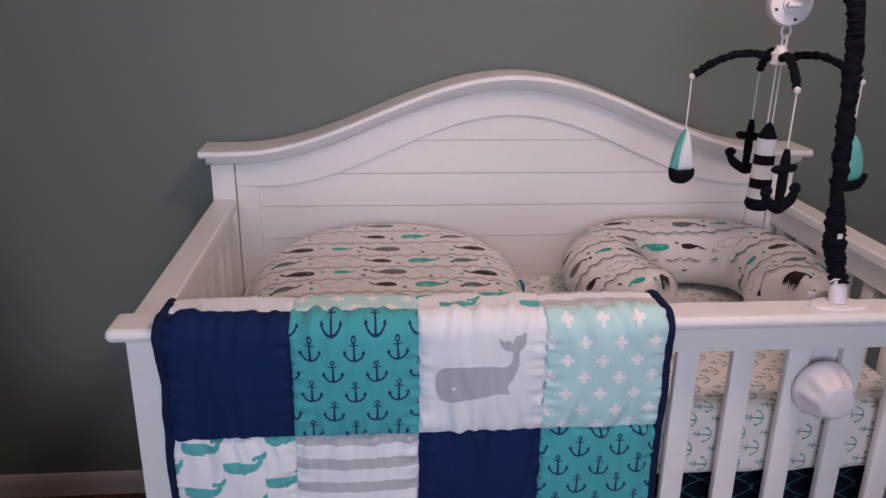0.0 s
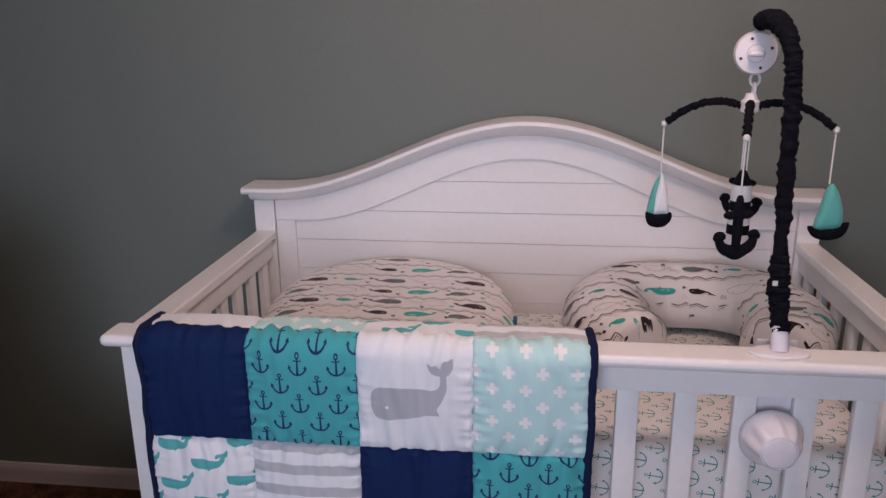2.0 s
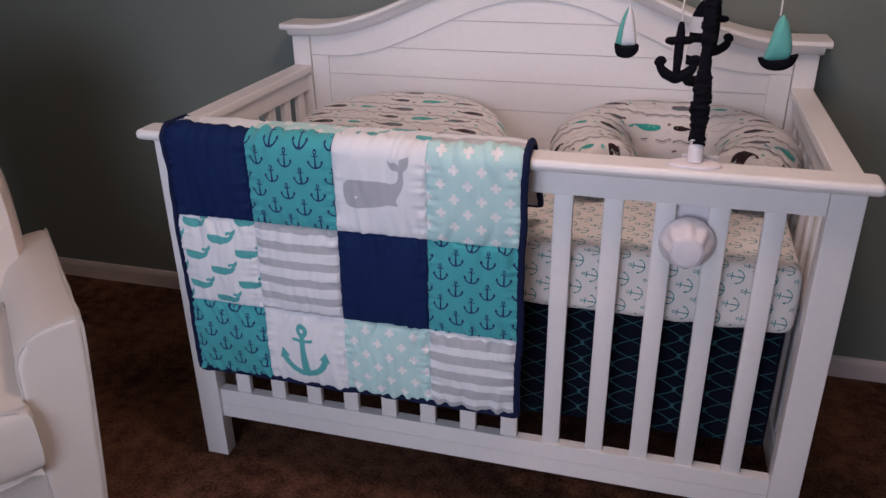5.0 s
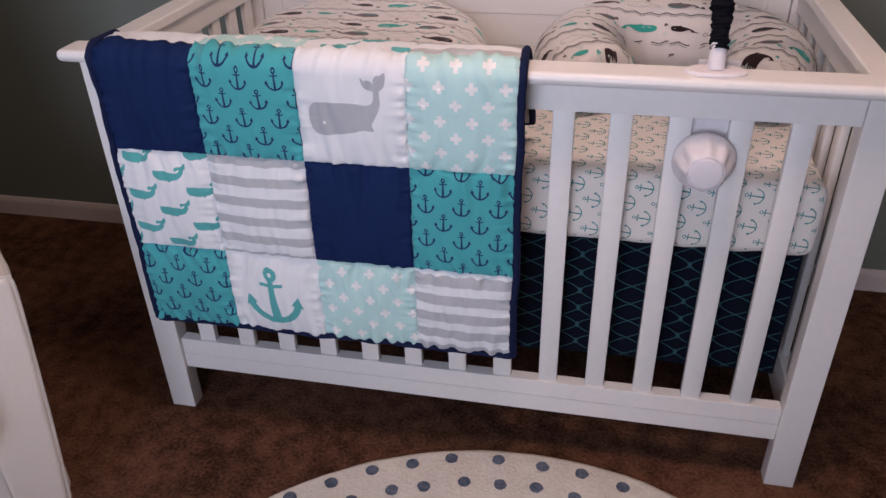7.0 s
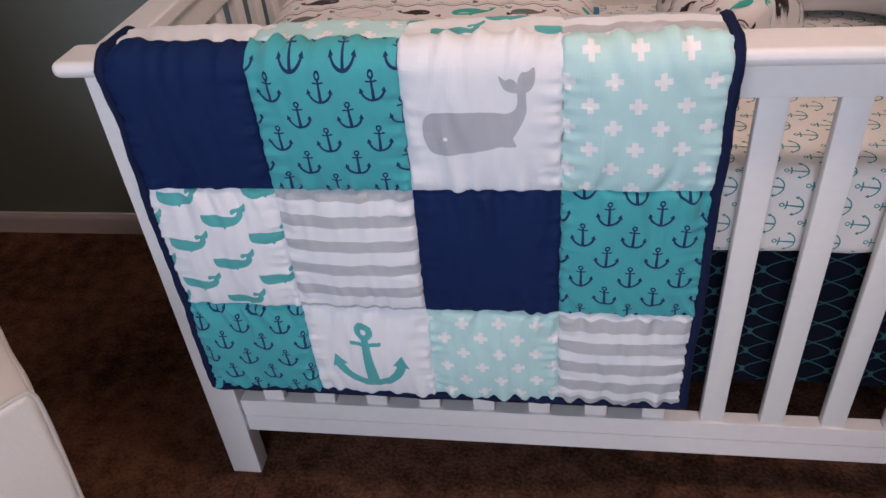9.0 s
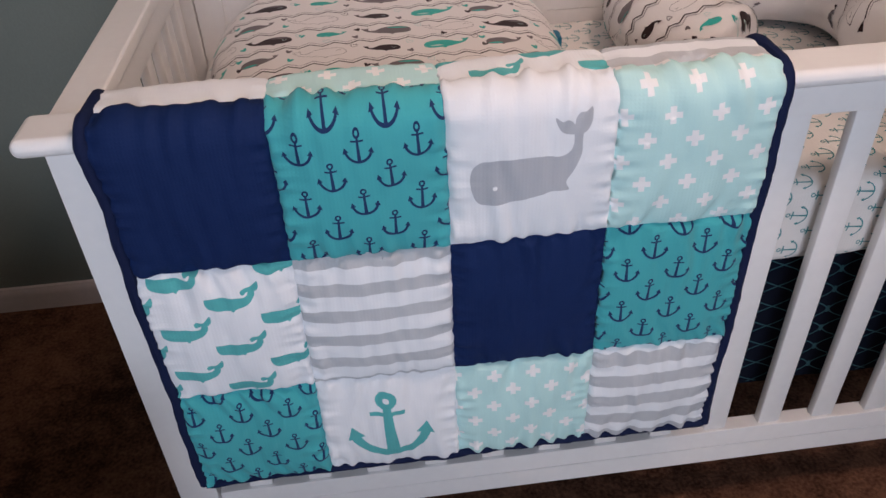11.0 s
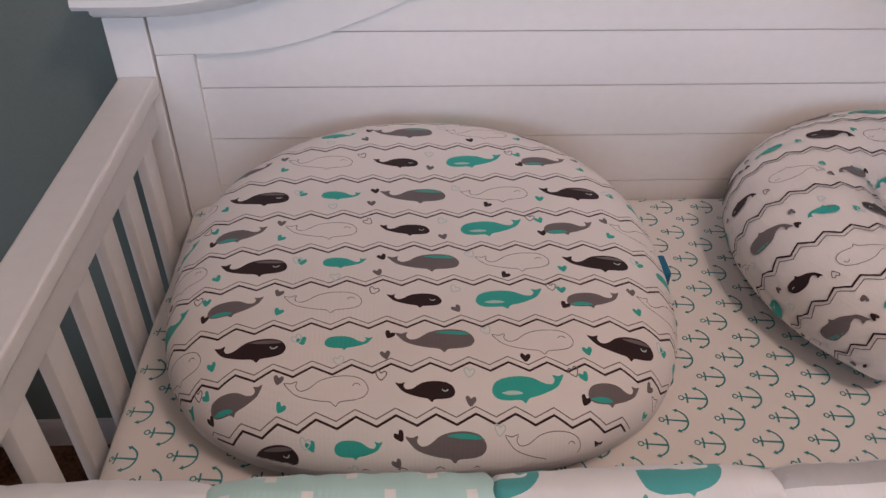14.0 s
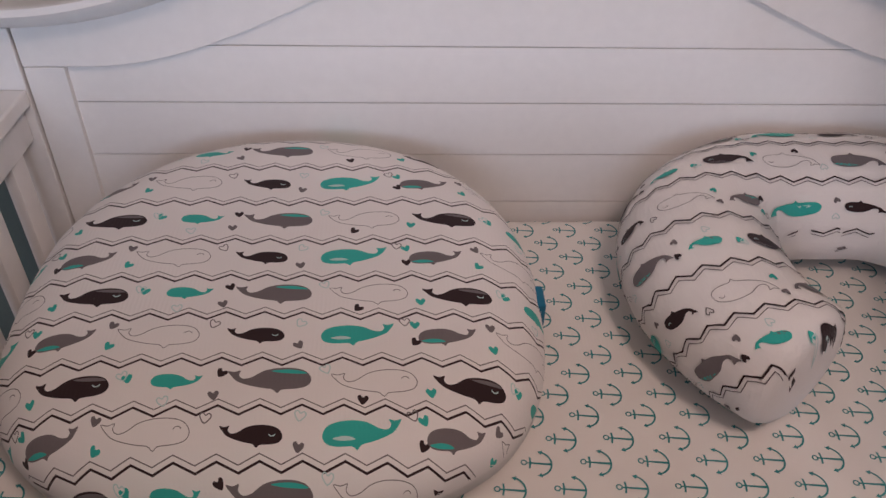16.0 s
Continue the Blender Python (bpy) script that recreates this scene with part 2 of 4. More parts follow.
# ---------------------------------------------------------------- prints
# A shape is a list of flat triangles ((x, y), (x, y), (x, y)).
def stroke(pts, width, closed=False):
    pts = [Vector((p[0], p[1])) for p in pts]
    k, out, sides = len(pts), [], []
    for i, p in enumerate(pts):
        a = pts[i - 1] if (i or closed) else p
        b = pts[(i + 1) % k] if (i < k - 1 or closed) else p
        d = (b - a).normalized()
        n = Vector((-d.y, d.x))
        # keep the width through a bend
        e = (b - p).normalized() if (b - p).length > 1e-9 else d
        c = max(0.5, abs(e.dot(d)))
        sides.append((p + n * (width / 2 / c), p - n * (width / 2 / c)))
    for i in range(k if closed else k - 1):
        (a, b), (c, d) = sides[i], sides[(i + 1) % k]
        out += [(a, b, d), (a, d, c)]
    return out


def filled(pts):
    v = [Vector((p[0], p[1], 0)) for p in pts]
    return [tuple(Vector((v[i].x, v[i].y)) for i in t) for t in tessellate_polygon([v])]


def arc(cx, cy, r, a0, a1, n):
    return [(cx + r * math.cos(radians(a0 + (a1 - a0) * i / n)), cy + r * math.sin(radians(a0 + (a1 - a0) * i / n))) for i in range(n + 1)]


def anchor_shape(w=0.075, flukes=0.15):
    """One unit high, ring at the top."""
    out = stroke(arc(0, 0.41, 0.085, 0, 330, 11), w * 0.75, True)
    out += filled([(-w * 0.42, 0.33), (w * 0.42, 0.33), (w * 0.75, -0.46), (-w * 0.75, -0.46)])
    out += filled([(-0.21, 0.20), (-0.21, 0.26), (0, 0.235), (0.21, 0.26), (0.21, 0.20), (0, 0.175)])
    out += stroke(arc(0, 0.0, 0.455, 198, 342, 16), w * 1.05)
    for s in (-1, 1):
        x, y = s * 0.433, -0.14
        out += filled([(x - s * flukes * 0.75, y + 0.01), (x + s * flukes * 0.15, y + flukes * 1.05), (x + s * flukes * 0.62, y - flukes * 0.35)])
    return out


def plus_shape(a=0.5, b=0.18):
    return filled([(-a, -b), (-b, -b), (-b, -a), (b, -a), (b, -b), (a, -b), (a, b), (b, b), (b, a), (-b, a), (-b, b), (-a, b)])


def sperm_whale():
    """Metres from the lower corner of its patch: blunt head to the left, thin tail raised on the right."""
    body = [(0.0235, 0.090), (0.0255, 0.107), (0.034, 0.117), (0.045, 0.1195), (0.067, 0.1205), (0.094, 0.1205), (0.116, 0.118), (0.129, 0.117), (0.138, 0.1215),
            (0.142, 0.132), (0.1425, 0.148), (0.1515, 0.148), (0.152, 0.133), (0.152, 0.119), (0.148, 0.107), (0.142, 0.095), (0.135, 0.082), (0.139, 0.0715),
            (0.129, 0.071), (0.119, 0.072), (0.103, 0.0675), (0.081, 0.0635), (0.062, 0.0605), (0.043, 0.0595), (0.034, 0.062), (0.0275, 0.071)]
    out = filled(catmull([(x, y, 0) for x, y in body], 3, True))
    fluke = [(0.1425, 0.143), (0.133, 0.1445), (0.125, 0.151), (0.1205, 0.164), (0.128, 0.160), (0.134, 0.162), (0.140, 0.158), (0.1425, 0.155),
             (0.1435, 0.162), (0.148, 0.167), (0.155, 0.1675), (0.1625, 0.170), (0.163, 0.158), (0.159, 0.148), (0.1515, 0.143)]
    out += filled(catmull([(x, y, 0) for x, y in fluke], 3, True))
    return out


def small_whale():
    """The whale of the quilt's print: blunt head to the left, curled tail to the right."""
    body = [(-0.5, 0.12), (-0.48, 0.15), (-0.3, 0.135), (-0.06, 0.115), (0.15, 0.08), (0.26, 0.09), (0.31, 0.14), (0.33, 0.2), (0.42, 0.2), (0.43, 0.08),
            (0.36, -0.05), (0.25, -0.14), (0.075, -0.2), (-0.1, -0.22), (-0.3, -0.2), (-0.45, -0.13), (-0.5, 0.0)]
    out = filled(catmull([(x, y, 0) for x, y in body], 3, True))
    fluke = [(0.42, 0.16), (0.31, 0.19), (0.22, 0.14), (0.18, 0.22), (0.24, 0.29), (0.34, 0.28), (0.39, 0.30), (0.45, 0.36), (0.52, 0.43), (0.53, 0.30), (0.49, 0.2)]
    out += filled(catmull([(x, y, 0) for x, y in fluke], 3, True))
    out += filled([(-0.06, -0.2), (0.0, -0.27), (0.05, -0.2)])
    return out


PILLOW_WHALE = [(-0.5, 0.0), (-0.44, 0.12), (-0.3, 0.18), (-0.1, 0.19), (0.08, 0.15), (0.22, 0.06), (0.33, 0.04), (0.38, 0.10),
                (0.36, 0.17), (0.44, 0.15), (0.52, 0.17), (0.47, 0.08), (0.40, 0.0), (0.28, -0.06), (0.12, -0.11), (-0.02, -0.14),
                (-0.08, -0.20), (-0.14, -0.15), (-0.32, -0.14), (-0.45, -0.10)]
PILLOW_WHALE = [(x, 0.92 * y) for x, y in PILLOW_WHALE]


def pillow_whale():
    return filled(catmull([(x, y, 0) for x, y in PILLOW_WHALE], 3, True))


def whale_back():
    """A lighter patch along the whale's back, near the head."""
    return filled(catmull([(-0.45, 0.08, 0), (-0.38, 0.122, 0), (-0.24, 0.147, 0), (-0.1, 0.147, 0), (-0.01, 0.134, 0), (-0.12, 0.105, 0), (-0.28, 0.085, 0)], 3, True))


def whale_belly():
    return filled(catmull([(-0.46, -0.06, 0), (-0.34, -0.102, 0), (-0.18, -0.11, 0), (-0.06, -0.10, 0), (-0.14, -0.048, 0), (-0.28, -0.028, 0), (-0.39, -0.04, 0)], 3, True))


def whale_eye():
    return stroke(arc(-0.33, 0.055, 0.055, 205, 335, 6), 0.016)


def outline_whale(w=0.010):
    return stroke([(p.x, p.y) for p in catmull([(x, y, 0) for x, y in PILLOW_WHALE], 3, True)], w, True) + stroke(arc(-0.36, 0.02, 0.05, 20, 160, 5), w)


def heart_pts():
    return [p for p in catmull([(0, -0.5, 0), (-0.42, -0.05, 0), (-0.48, 0.28, 0), (-0.25, 0.42, 0), (0, 0.2, 0), (0.25, 0.42, 0), (0.48, 0.28, 0), (0.42, -0.05, 0)], 3, True)]


def moved(tris, x, y, s, turn=0.0, flip=False):
    c, n = math.cos(radians(turn)) * s, math.sin(radians(turn)) * s
    f = -1 if flip else 1
    return [tuple(Vector((x + c * f * p[0] - n * p[1], y + n * f * p[0] + c * p[1])) for p in t) for t in tris]


def clipped(tris, x0, x1, y0, y1):
    """The triangles cut off at a rectangle."""
    out = []
    for t in tris:
        poly = list(t)
        for axis, lim, sign in ((0, x0, 1), (0, x1, -1), (1, y0, 1), (1, y1, -1)):
            res = []
            for i, a in enumerate(poly):
                b = poly[(i + 1) % len(poly)]
                da, db = sign * (a[axis] - lim), sign * (b[axis] - lim)
                if da >= 0:
                    res.append(a)
                if (da >= 0) != (db >= 0):
                    res.append(a + (b - a) * (da / (da - db)))
            poly = res
            if len(poly) < 3:
                break
        for i in range(1, len(poly) - 1):
            out.append((poly[0], poly[i], poly[i + 1]))
    return out


def refined(tris, longest):
    """Split until no edge is longer than longest, so that a print can follow a curved cloth."""
    out, todo = [], list(tris)
    while todo:
        a, b, c = todo.pop()
        e = ((b - a).length, (c - b).length, (a - c).length)
        i = e.index(max(e))
        if e[i] <= longest:
            out.append((a, b, c))
            continue
        a, b, c = ((a, b, c), (b, c, a), (c, a, b))[i]
        m = (a + b) / 2
        todo += [(a, m, c), (m, b, c)]
    return out


def printed(name, tris, lay, mat, parent, longest=0.0038, label=""):
    """Lay flat triangles onto a cloth by lay(x, y), which gives a point or None."""
    verts, faces, seen = [], [], {}
    for t in refined(tris, longest):
        ids = []
        for p in t:
            key = (round(p[0], 5), round(p[1], 5))
            if key not in seen:
                q = lay(p[0], p[1])
                if q is None:
                    seen[key] = None
                else:
                    seen[key] = len(verts)
                    verts.append(q)
            ids.append(seen[key])
        if None not in ids and len(set(ids)) == 3 and max((verts[ids[i]] - verts[ids[i - 1]]).length for i in range(3)) < 2.5 * longest:
            faces.append(ids)
    if faces:
        return tagged(link_mesh(name, verts, faces, mat, parent, label), kind="stuff")


def woven(name, points, inks, lay, ground, parent, label="", longest=0.006):
    """A cloth cut along its prints: points fill it, inks are (material, flat triangles), lay(x, y) gives the place in space."""
    flat, edges, mats = [Vector((p[0], p[1])) for p in points], [], [ground]
    cells, cell = collections.defaultdict(list), 0.01
    for mat, tris in inks:
        if mat not in mats:
            mats.append(mat)
        for a, b, c in refined(tris, longest):
            area = (b - a).x * (c - a).y - (b - a).y * (c - a).x
            if abs(area) < 1e-8:
                continue
            if area < 0:
                b, c = c, b
            k = len(flat)
            flat += [a, b, c]
            edges += [(k, k + 1), (k + 1, k + 2), (k + 2, k)]
            xs, ys = (a.x, b.x, c.x), (a.y, b.y, c.y)
            for i in range(math.floor(min(xs) / cell), math.floor(max(xs) / cell) + 1):
                for j in range(math.floor(min(ys) / cell), math.floor(max(ys) / cell) + 1):
                    cells[i, j].append((a, b, c, mats.index(mat)))

    def ink_at(q):
        found = 0
        for a, b, c, m in cells.get((math.floor(q.x / cell), math.floor(q.y / cell)), ()):
            if ((b - a).cross(q - a) >= 0 and (c - b).cross(q - b) >= 0 and (a - c).cross(q - c) >= 0):
                found = m
        return found

    v2, _, f2, _, _, _ = delaunay_2d_cdt(flat, edges, [], 0, 1e-5, False)
    tint = [ink_at((v2[f[0]] + v2[f[1]] + v2[f[2]]) / 3) for f in f2]
    ob = link_mesh(name, [lay(p.x, p.y) for p in v2], f2, ground, parent, label)
    for m in mats[1:]:
        ob.data.materials.append(m)
    ob.data.polygons.foreach_set("material_index", tint)
    return ob


# ---------------------------------------------------------------- the room
def structure(name, bm, mat, label, category):
    return tagged(part(name, bm, mat, None, "", True, 30), label, category, "", "structure")


T = 0.12
structure("floor", box(WEST - T, EAST + T, SOUTH - T, NORTH + T, -0.1, 0.0, 0), CARPET, "brown plush carpet over the whole floor", "carpet")
structure("ceiling", box(WEST - T, EAST + T, SOUTH - T, NORTH + T, CEIL, CEIL + 0.1, 0), CEILING, "plain white painted ceiling", "ceiling")
structure("wall_north", box(WEST, EAST, NORTH, NORTH + T, 0, CEIL, 0), WALL, "grey-green painted wall behind the crib", "wall")
structure("wall_west", box(WEST - T, WEST, SOUTH - T, NORTH + T, 0, CEIL, 0), WALL, "grey-green painted side wall", "wall")
structure("wall_east", box(EAST, EAST + T, SOUTH - T, NORTH + T, 0, CEIL, 0), WALL, "grey-green painted side wall", "wall")
bm = box(WEST, WIN[0], SOUTH - T, SOUTH, 0, CEIL, 0)
box(WIN[1], EAST, SOUTH - T, SOUTH, 0, CEIL, 0, bm=bm)
box(WIN[0], WIN[1], SOUTH - T, SOUTH, 0, WIN[2], 0, bm=bm)
box(WIN[0], WIN[1], SOUTH - T, SOUTH, WIN[3], CEIL, 0, bm=bm)
structure("wall_south", bm, WALL, "grey-green painted wall with a window", "wall")


def baseboard(x0, x1, y0, y1, along):
    """Board with an eased upper edge."""
    bm = bmesh.new()
    prof = [(0, 0), (0.019, 0), (0.017, 0.012), (0.015, 0.042), (0.012, 0.051), (0.009, 0.055), (0.007, 0.061), (0, 0.063)]
    rings = []
    for k in (0, 1):
        ring = []
        for d, z in prof:
            if along == "x":
                ring.append(bm.verts.new((x1 if k else x0, y0 - d, z)))
            else:
                ring.append(bm.verts.new((x0 + d * y1, (SOUTH, NORTH - 0.015)[k], z)))
        rings.append(ring)
    for i in range(len(prof) - 1):
        bm.faces.new((rings[0][i], rings[0][i + 1], rings[1][i + 1], rings[1][i]))
    bmesh.ops.recalc_face_normals(bm, faces=bm.faces[:])
    return bm


structure("baseboard", baseboard(WEST, EAST, NORTH, 0, "x"), TRIM, "white painted baseboard along the wall", "baseboard")
structure("baseboard", baseboard(WEST, 0, 0, 1, "y"), TRIM, "white painted baseboard along the wall", "baseboard")
structure("baseboard", baseboard(EAST, 0, 0, -1, "y"), TRIM, "white painted baseboard along the wall", "baseboard")

win = tagged(new("window_1"), "white framed window with a clear pane", "window", "", "structure")
win.location = ((WIN[0] + WIN[1]) / 2, SOUTH, WIN[2])
hw, hh = (WIN[1] - WIN[0]) / 2, WIN[3] - WIN[2]
bm = box(-hw, -hw + 0.05, -0.1, -0.06, 0, hh)
box(hw - 0.05, hw, -0.1, -0.06, 0, hh, bm=bm)
box(-hw + 0.05, hw - 0.05, -0.1, -0.06, 0, 0.05, bm=bm)
box(-hw + 0.05, hw - 0.05, -0.1, -0.06, hh - 0.05, hh, bm=bm)
part("window_frame", bm, TRIM, win)
pane = part("pane", box(-hw + 0.05, hw - 0.05, -0.083, -0.077, 0.05, hh - 0.05, 0), glass, win)
pane.visible_shadow = False
part("window_sill", box(-hw - 0.04, hw + 0.04, 0.001, 0.05, -0.03, -0.002), TRIM, win)

fix = thing("ceiling_light", (LAMP[0], LAMP[1], CEIL), "round flush ceiling light with a lit opal glass bowl", "ceiling light")
part("rim", lathe([(0.17, -0.03), (0.175, -0.012), (0.17, 0.0)], 40), WHITE, fix)
part("shade", lathe([(0.001, -0.085), (0.06, -0.08), (0.11, -0.066), (0.15, -0.045), (0.162, -0.031)], 40), OPAL, fix, "lit opal glass bowl")

# ---------------------------------------------------------------- crib
crib = thing("crib", (0, 0, 0), "white painted wooden crib with arched plank headboard and slatted sides", "crib")


def arch(x, low, rise, half):
    a = min(1.0, abs(x) / half)
    return low + rise * 0.5 * (1 + math.cos(math.pi * a))


def cap_line(x):
    return arch(x, 1.000, 0.176, 0.66)


def inner_line(x):
    return arch(x, 0.911, 0.170, 0.585)


HB = 0.690      # front face of the headboard's frame


def sweep_cap(profile, x0, x1):
    """A moulding along the arch; profile holds (y, height over the line)."""
    bm = bmesh.new()
    rings = []
    n = 120
    for i in range(n + 1):
        x = x0 + (x1 - x0) * i / n
        z = cap_line(x)
        rings.append([bm.verts.new((x, y, z + h)) for y, h in profile])
    k = len(profile)
    for a, b in zip(rings, rings[1:]):
        for j in range(k):
            bm.faces.new((a[j], a[(j + 1) % k], b[(j + 1) % k], b[j]))
    bm.faces.new(rings[0])
    bm.faces.new(rings[-1][::-1])
    bmesh.ops.recalc_face_normals(bm, faces=bm.faces[:])
    return bm


headboard_parts = new("headboard")
headboard_parts.parent = crib
part("cap", sweep_cap([(0.648, -0.012), (0.644, -0.006), (0.646, 0.002), (0.652, 0.005), (0.756, 0.005), (0.762, 0.001), (0.762, -0.012)], -0.735, 0.735),
     WHITE, headboard_parts)
part("cove_moulding", sweep_cap([(0.690, -0.036), (0.681, -0.033), (0.672, -0.026), (0.667, -0.0125), (0.745, -0.0125), (0.745, -0.036)], -0.724, 0.724),
     WHITE, headboard_parts)


def strip(lower, upper, x0, x1, y0, y1, n=100):
    """A board between two curves, from y0 to y1."""
    bm = bmesh.new()
    rings = []
    for i in range(n + 1):
        x = x0 + (x1 - x0) * i / n
        rings.append([bm.verts.new(c) for c in ((x, y0 + 0.0014, lower(x)), (x, y0, lower(x) + 0.0016), (x, y0, upper(x)), (x, y1, upper(x)), (x, y1, lower(x)))])
    for a, b in zip(rings, rings[1:]):
        for j in range(5):
            bm.faces.new((a[j], a[(j + 1) % 5], b[(j + 1) % 5], b[j]))
    bm.faces.new(rings[0])
    bm.faces.new(rings[-1][::-1])
    bmesh.ops.recalc_face_normals(bm, faces=bm.faces[:])
    return bm


part("arched_rail", strip(inner_line, lambda x: cap_line(x) - 0.034, -0.6605, 0.6605, HB, 0.725), WHITE, headboard_parts)
for s in (-1, 1):
    xa, xb = sorted((s * 0.6605, s * 0.609))
    part("stile", box(xa, xb, HB, 0.725, 0.2, 0.9105, 0.0015), WHITE, headboard_parts)
z = 0.452
while z < 1.06:
    half = 0.613
    while inner_line(half) + 0.012 < z + 0.01 and half > 0.05:
        half -= 0.004
    z1 = z + 0.0804
    part("plank", strip(lambda x: z, lambda x: min(z1, inner_line(x) + 0.02), -half, half, HB + 0.009, HB + 0.024, 60), WHITE, headboard_parts, "", True, 30)
    z += 0.0811
part("back_panel", strip(lambda x: 0.25, lambda x: cap_line(x) - 0.034, -0.66, 0.66, 0.727, 0.735, 60), WHITE, headboard_parts)
part("lower_rail", box(-0.609, 0.609, HB + 0.002, 0.722, 0.14, 0.25), WHITE, headboard_parts)

for s in (-1, 1):
    xa, xb = sorted((s * 0.6625, s * 0.717))
    part("back_post", box(xa, xb, 0.684, 0.742, 0.0, 0.965, 0.003), WHITE, crib)
    xa, xb = sorted((s * 0.655, s * 0.715))
    part("front_post", box(xa, xb, -0.030, 0.010, 0.0, 0.869, 0.003), WHITE, crib)

# front: top rail with a rounded cap, apron, bottom rail with a groove
part("front_top_rail", box(-0.733, 0.733, -0.068, 0.004, 0.8695, 0.892, 0.0105, 4), WHITE, crib)
part("front_apron", box(-0.6545, 0.6545, -0.028, 0.003, 0.813, 0.869, 0.002), WHITE, crib)
part("front_bottom_rail", box(-0.6545, 0.6545, -0.022, 0.005, 0.123, 0.164, 0.002), WHITE, crib)
part("front_bottom_rail", box(-0.6545, 0.6545, -0.022, 0.005, 0.1645, 0.206, 0.002), WHITE, crib)
sp = part("spindle", box(-0.0192, 0.0192, -0.017, 0.0, 0.2055, 0.8135, 0.003), WHITE, crib)
sp.location = (-0.0066 - 6 * 0.0968, 0, 0)
for k in range(-5, 7):
    again(sp, (-0.0066 + k * 0.0968, 0, 0))
# sides
side_sp = part("side_spindle", box(-0.008, 0.008, -0.0192, 0.0192, 0.2055, 0.8085, 0.003), WHITE, crib)
side_sp.location = (-0.688, 0.095, 0)
for s in (-1, 1):
    xa, xb = sorted((s * 0.662, s * 0.714))
    part("side_top_rail", box(xa, xb, 0.0045, 0.6835, 0.860, 0.883, 0.004, 3), WHITE, crib)
    xa, xb = sorted((s * 0.674, s * 0.702))
    part("side_apron", box(xa, xb, 0.0105, 0.6835, 0.808, 0.8598, 0.002), WHITE, crib)
    part("side_bottom_rail", box(xa, xb, 0.0105, 0.6835, 0.118, 0.206, 0.002), WHITE, crib)
    for k in range(7):
        if s > 0 or k:
            again(side_sp, (s * 0.688, 0.082 + k * 0.0925, 0))
part("mattress_support", box(-0.632, 0.632, 0.075, 0.66, 0.50, 0.532, 0.003), SLAT, crib)

# ---------------------------------------------------------------- mattress in its sheet
MX, MY, MZ = 0.652, 0.335, 0.073
MC = Vector((0, 0.350, 0.607))
mattress = thing("mattress", MC, "crib mattress in a white fitted sheet printed with teal anchors", "mattress")


def sheet_skin(p, lift=0.0):
    """A point of the sheet over the mattress, from a point of its box."""
    half, r = (MX, MY, MZ), 0.026
    inner = Vector([max(-(h - r), min(h - r, c)) for c, h in zip(p, half)])
    d = Vector(p) - inner
    d = d.normalized() if d.length > 1e-9 else Vector((0, 0, 1))
    q = inner + d * r
    w = 0.0022 * noise.noise(Vector((q.x * 3, q.y * 7, q.z * 9))) + 0.0009 * noise.noise(Vector((q.x * 14, q.y * 25, q.z * 30)))
    if q.z < 0.045:      # gathers towards the lower corners
        w += 0.004 * (0.045 - q.z) / 0.11 * noise.noise(Vector((q.x * 22 + q.z * 12, q.y * 22, 3.1)))
    return q + d * (w + lift)


bm = bmesh.new()
bmesh.ops.create_cube(bm, size=1.0)
bmesh.ops.subdivide_edges(bm, edges=bm.edges[:], cuts=70, use_grid_fill=True)
for v in bm.verts:
    q = [math.copysign(abs(2 * c) ** 0.72, c) * h for c, h in zip(v.co, (MX, MY, MZ))]
    v.co = sheet_skin(q)
sheet = part("fitted_sheet", bm, SHEETCLOTH, mattress, "white cotton sheet with teal anchors", True, 60)


def sheet_lay(x, y):
    """y > 0: on the top, from the front edge backwards; y < 0: down the front."""
    if abs(x) > MX - 0.004:
        return None
    if y >= 0:
        if y > 2 * MY - 0.004:
            return None
        return sheet_skin((x, -MY + y, MZ), 0.0006)
    if -y > 2 * MZ - 0.01:
        return None
    return sheet_skin((x, -MY, MZ + y), 0.0006)


glyph = anchor_shape(0.056, 0.12)
tris = []
for i in range(-25, 26):
    for j in range(-9, 26):
        x = 0.028 + i * 0.0311
        y = 0.677 - MC.y + MY - j * 0.0622 - (i % 2) * 0.0318
        if abs(x) < MX and -0.16 < y < 0.68:
            tris += moved(glyph, x + 0.001 * random.uniform(-1, 1), y, 0.0335, 84)
printed("print", tris, sheet_lay, INK_SHEET, sheet, 0.008)

# ---------------------------------------------------------------- crib skirt
skirt = thing("crib_skirt", (0, 0, 0.5), "dark navy crib skirt with teal ogee lattice below the mattress", "crib skirt")


def skirt_point(x, z, lift=0.0):
    return Vector((x, 0.048 + 0.006 * noise.noise(Vector((x * 9, z * 2, 0.4))) + 0.004 * math.sin(x * 40 + 2 * z) * (0.1 - z) - lift, z))


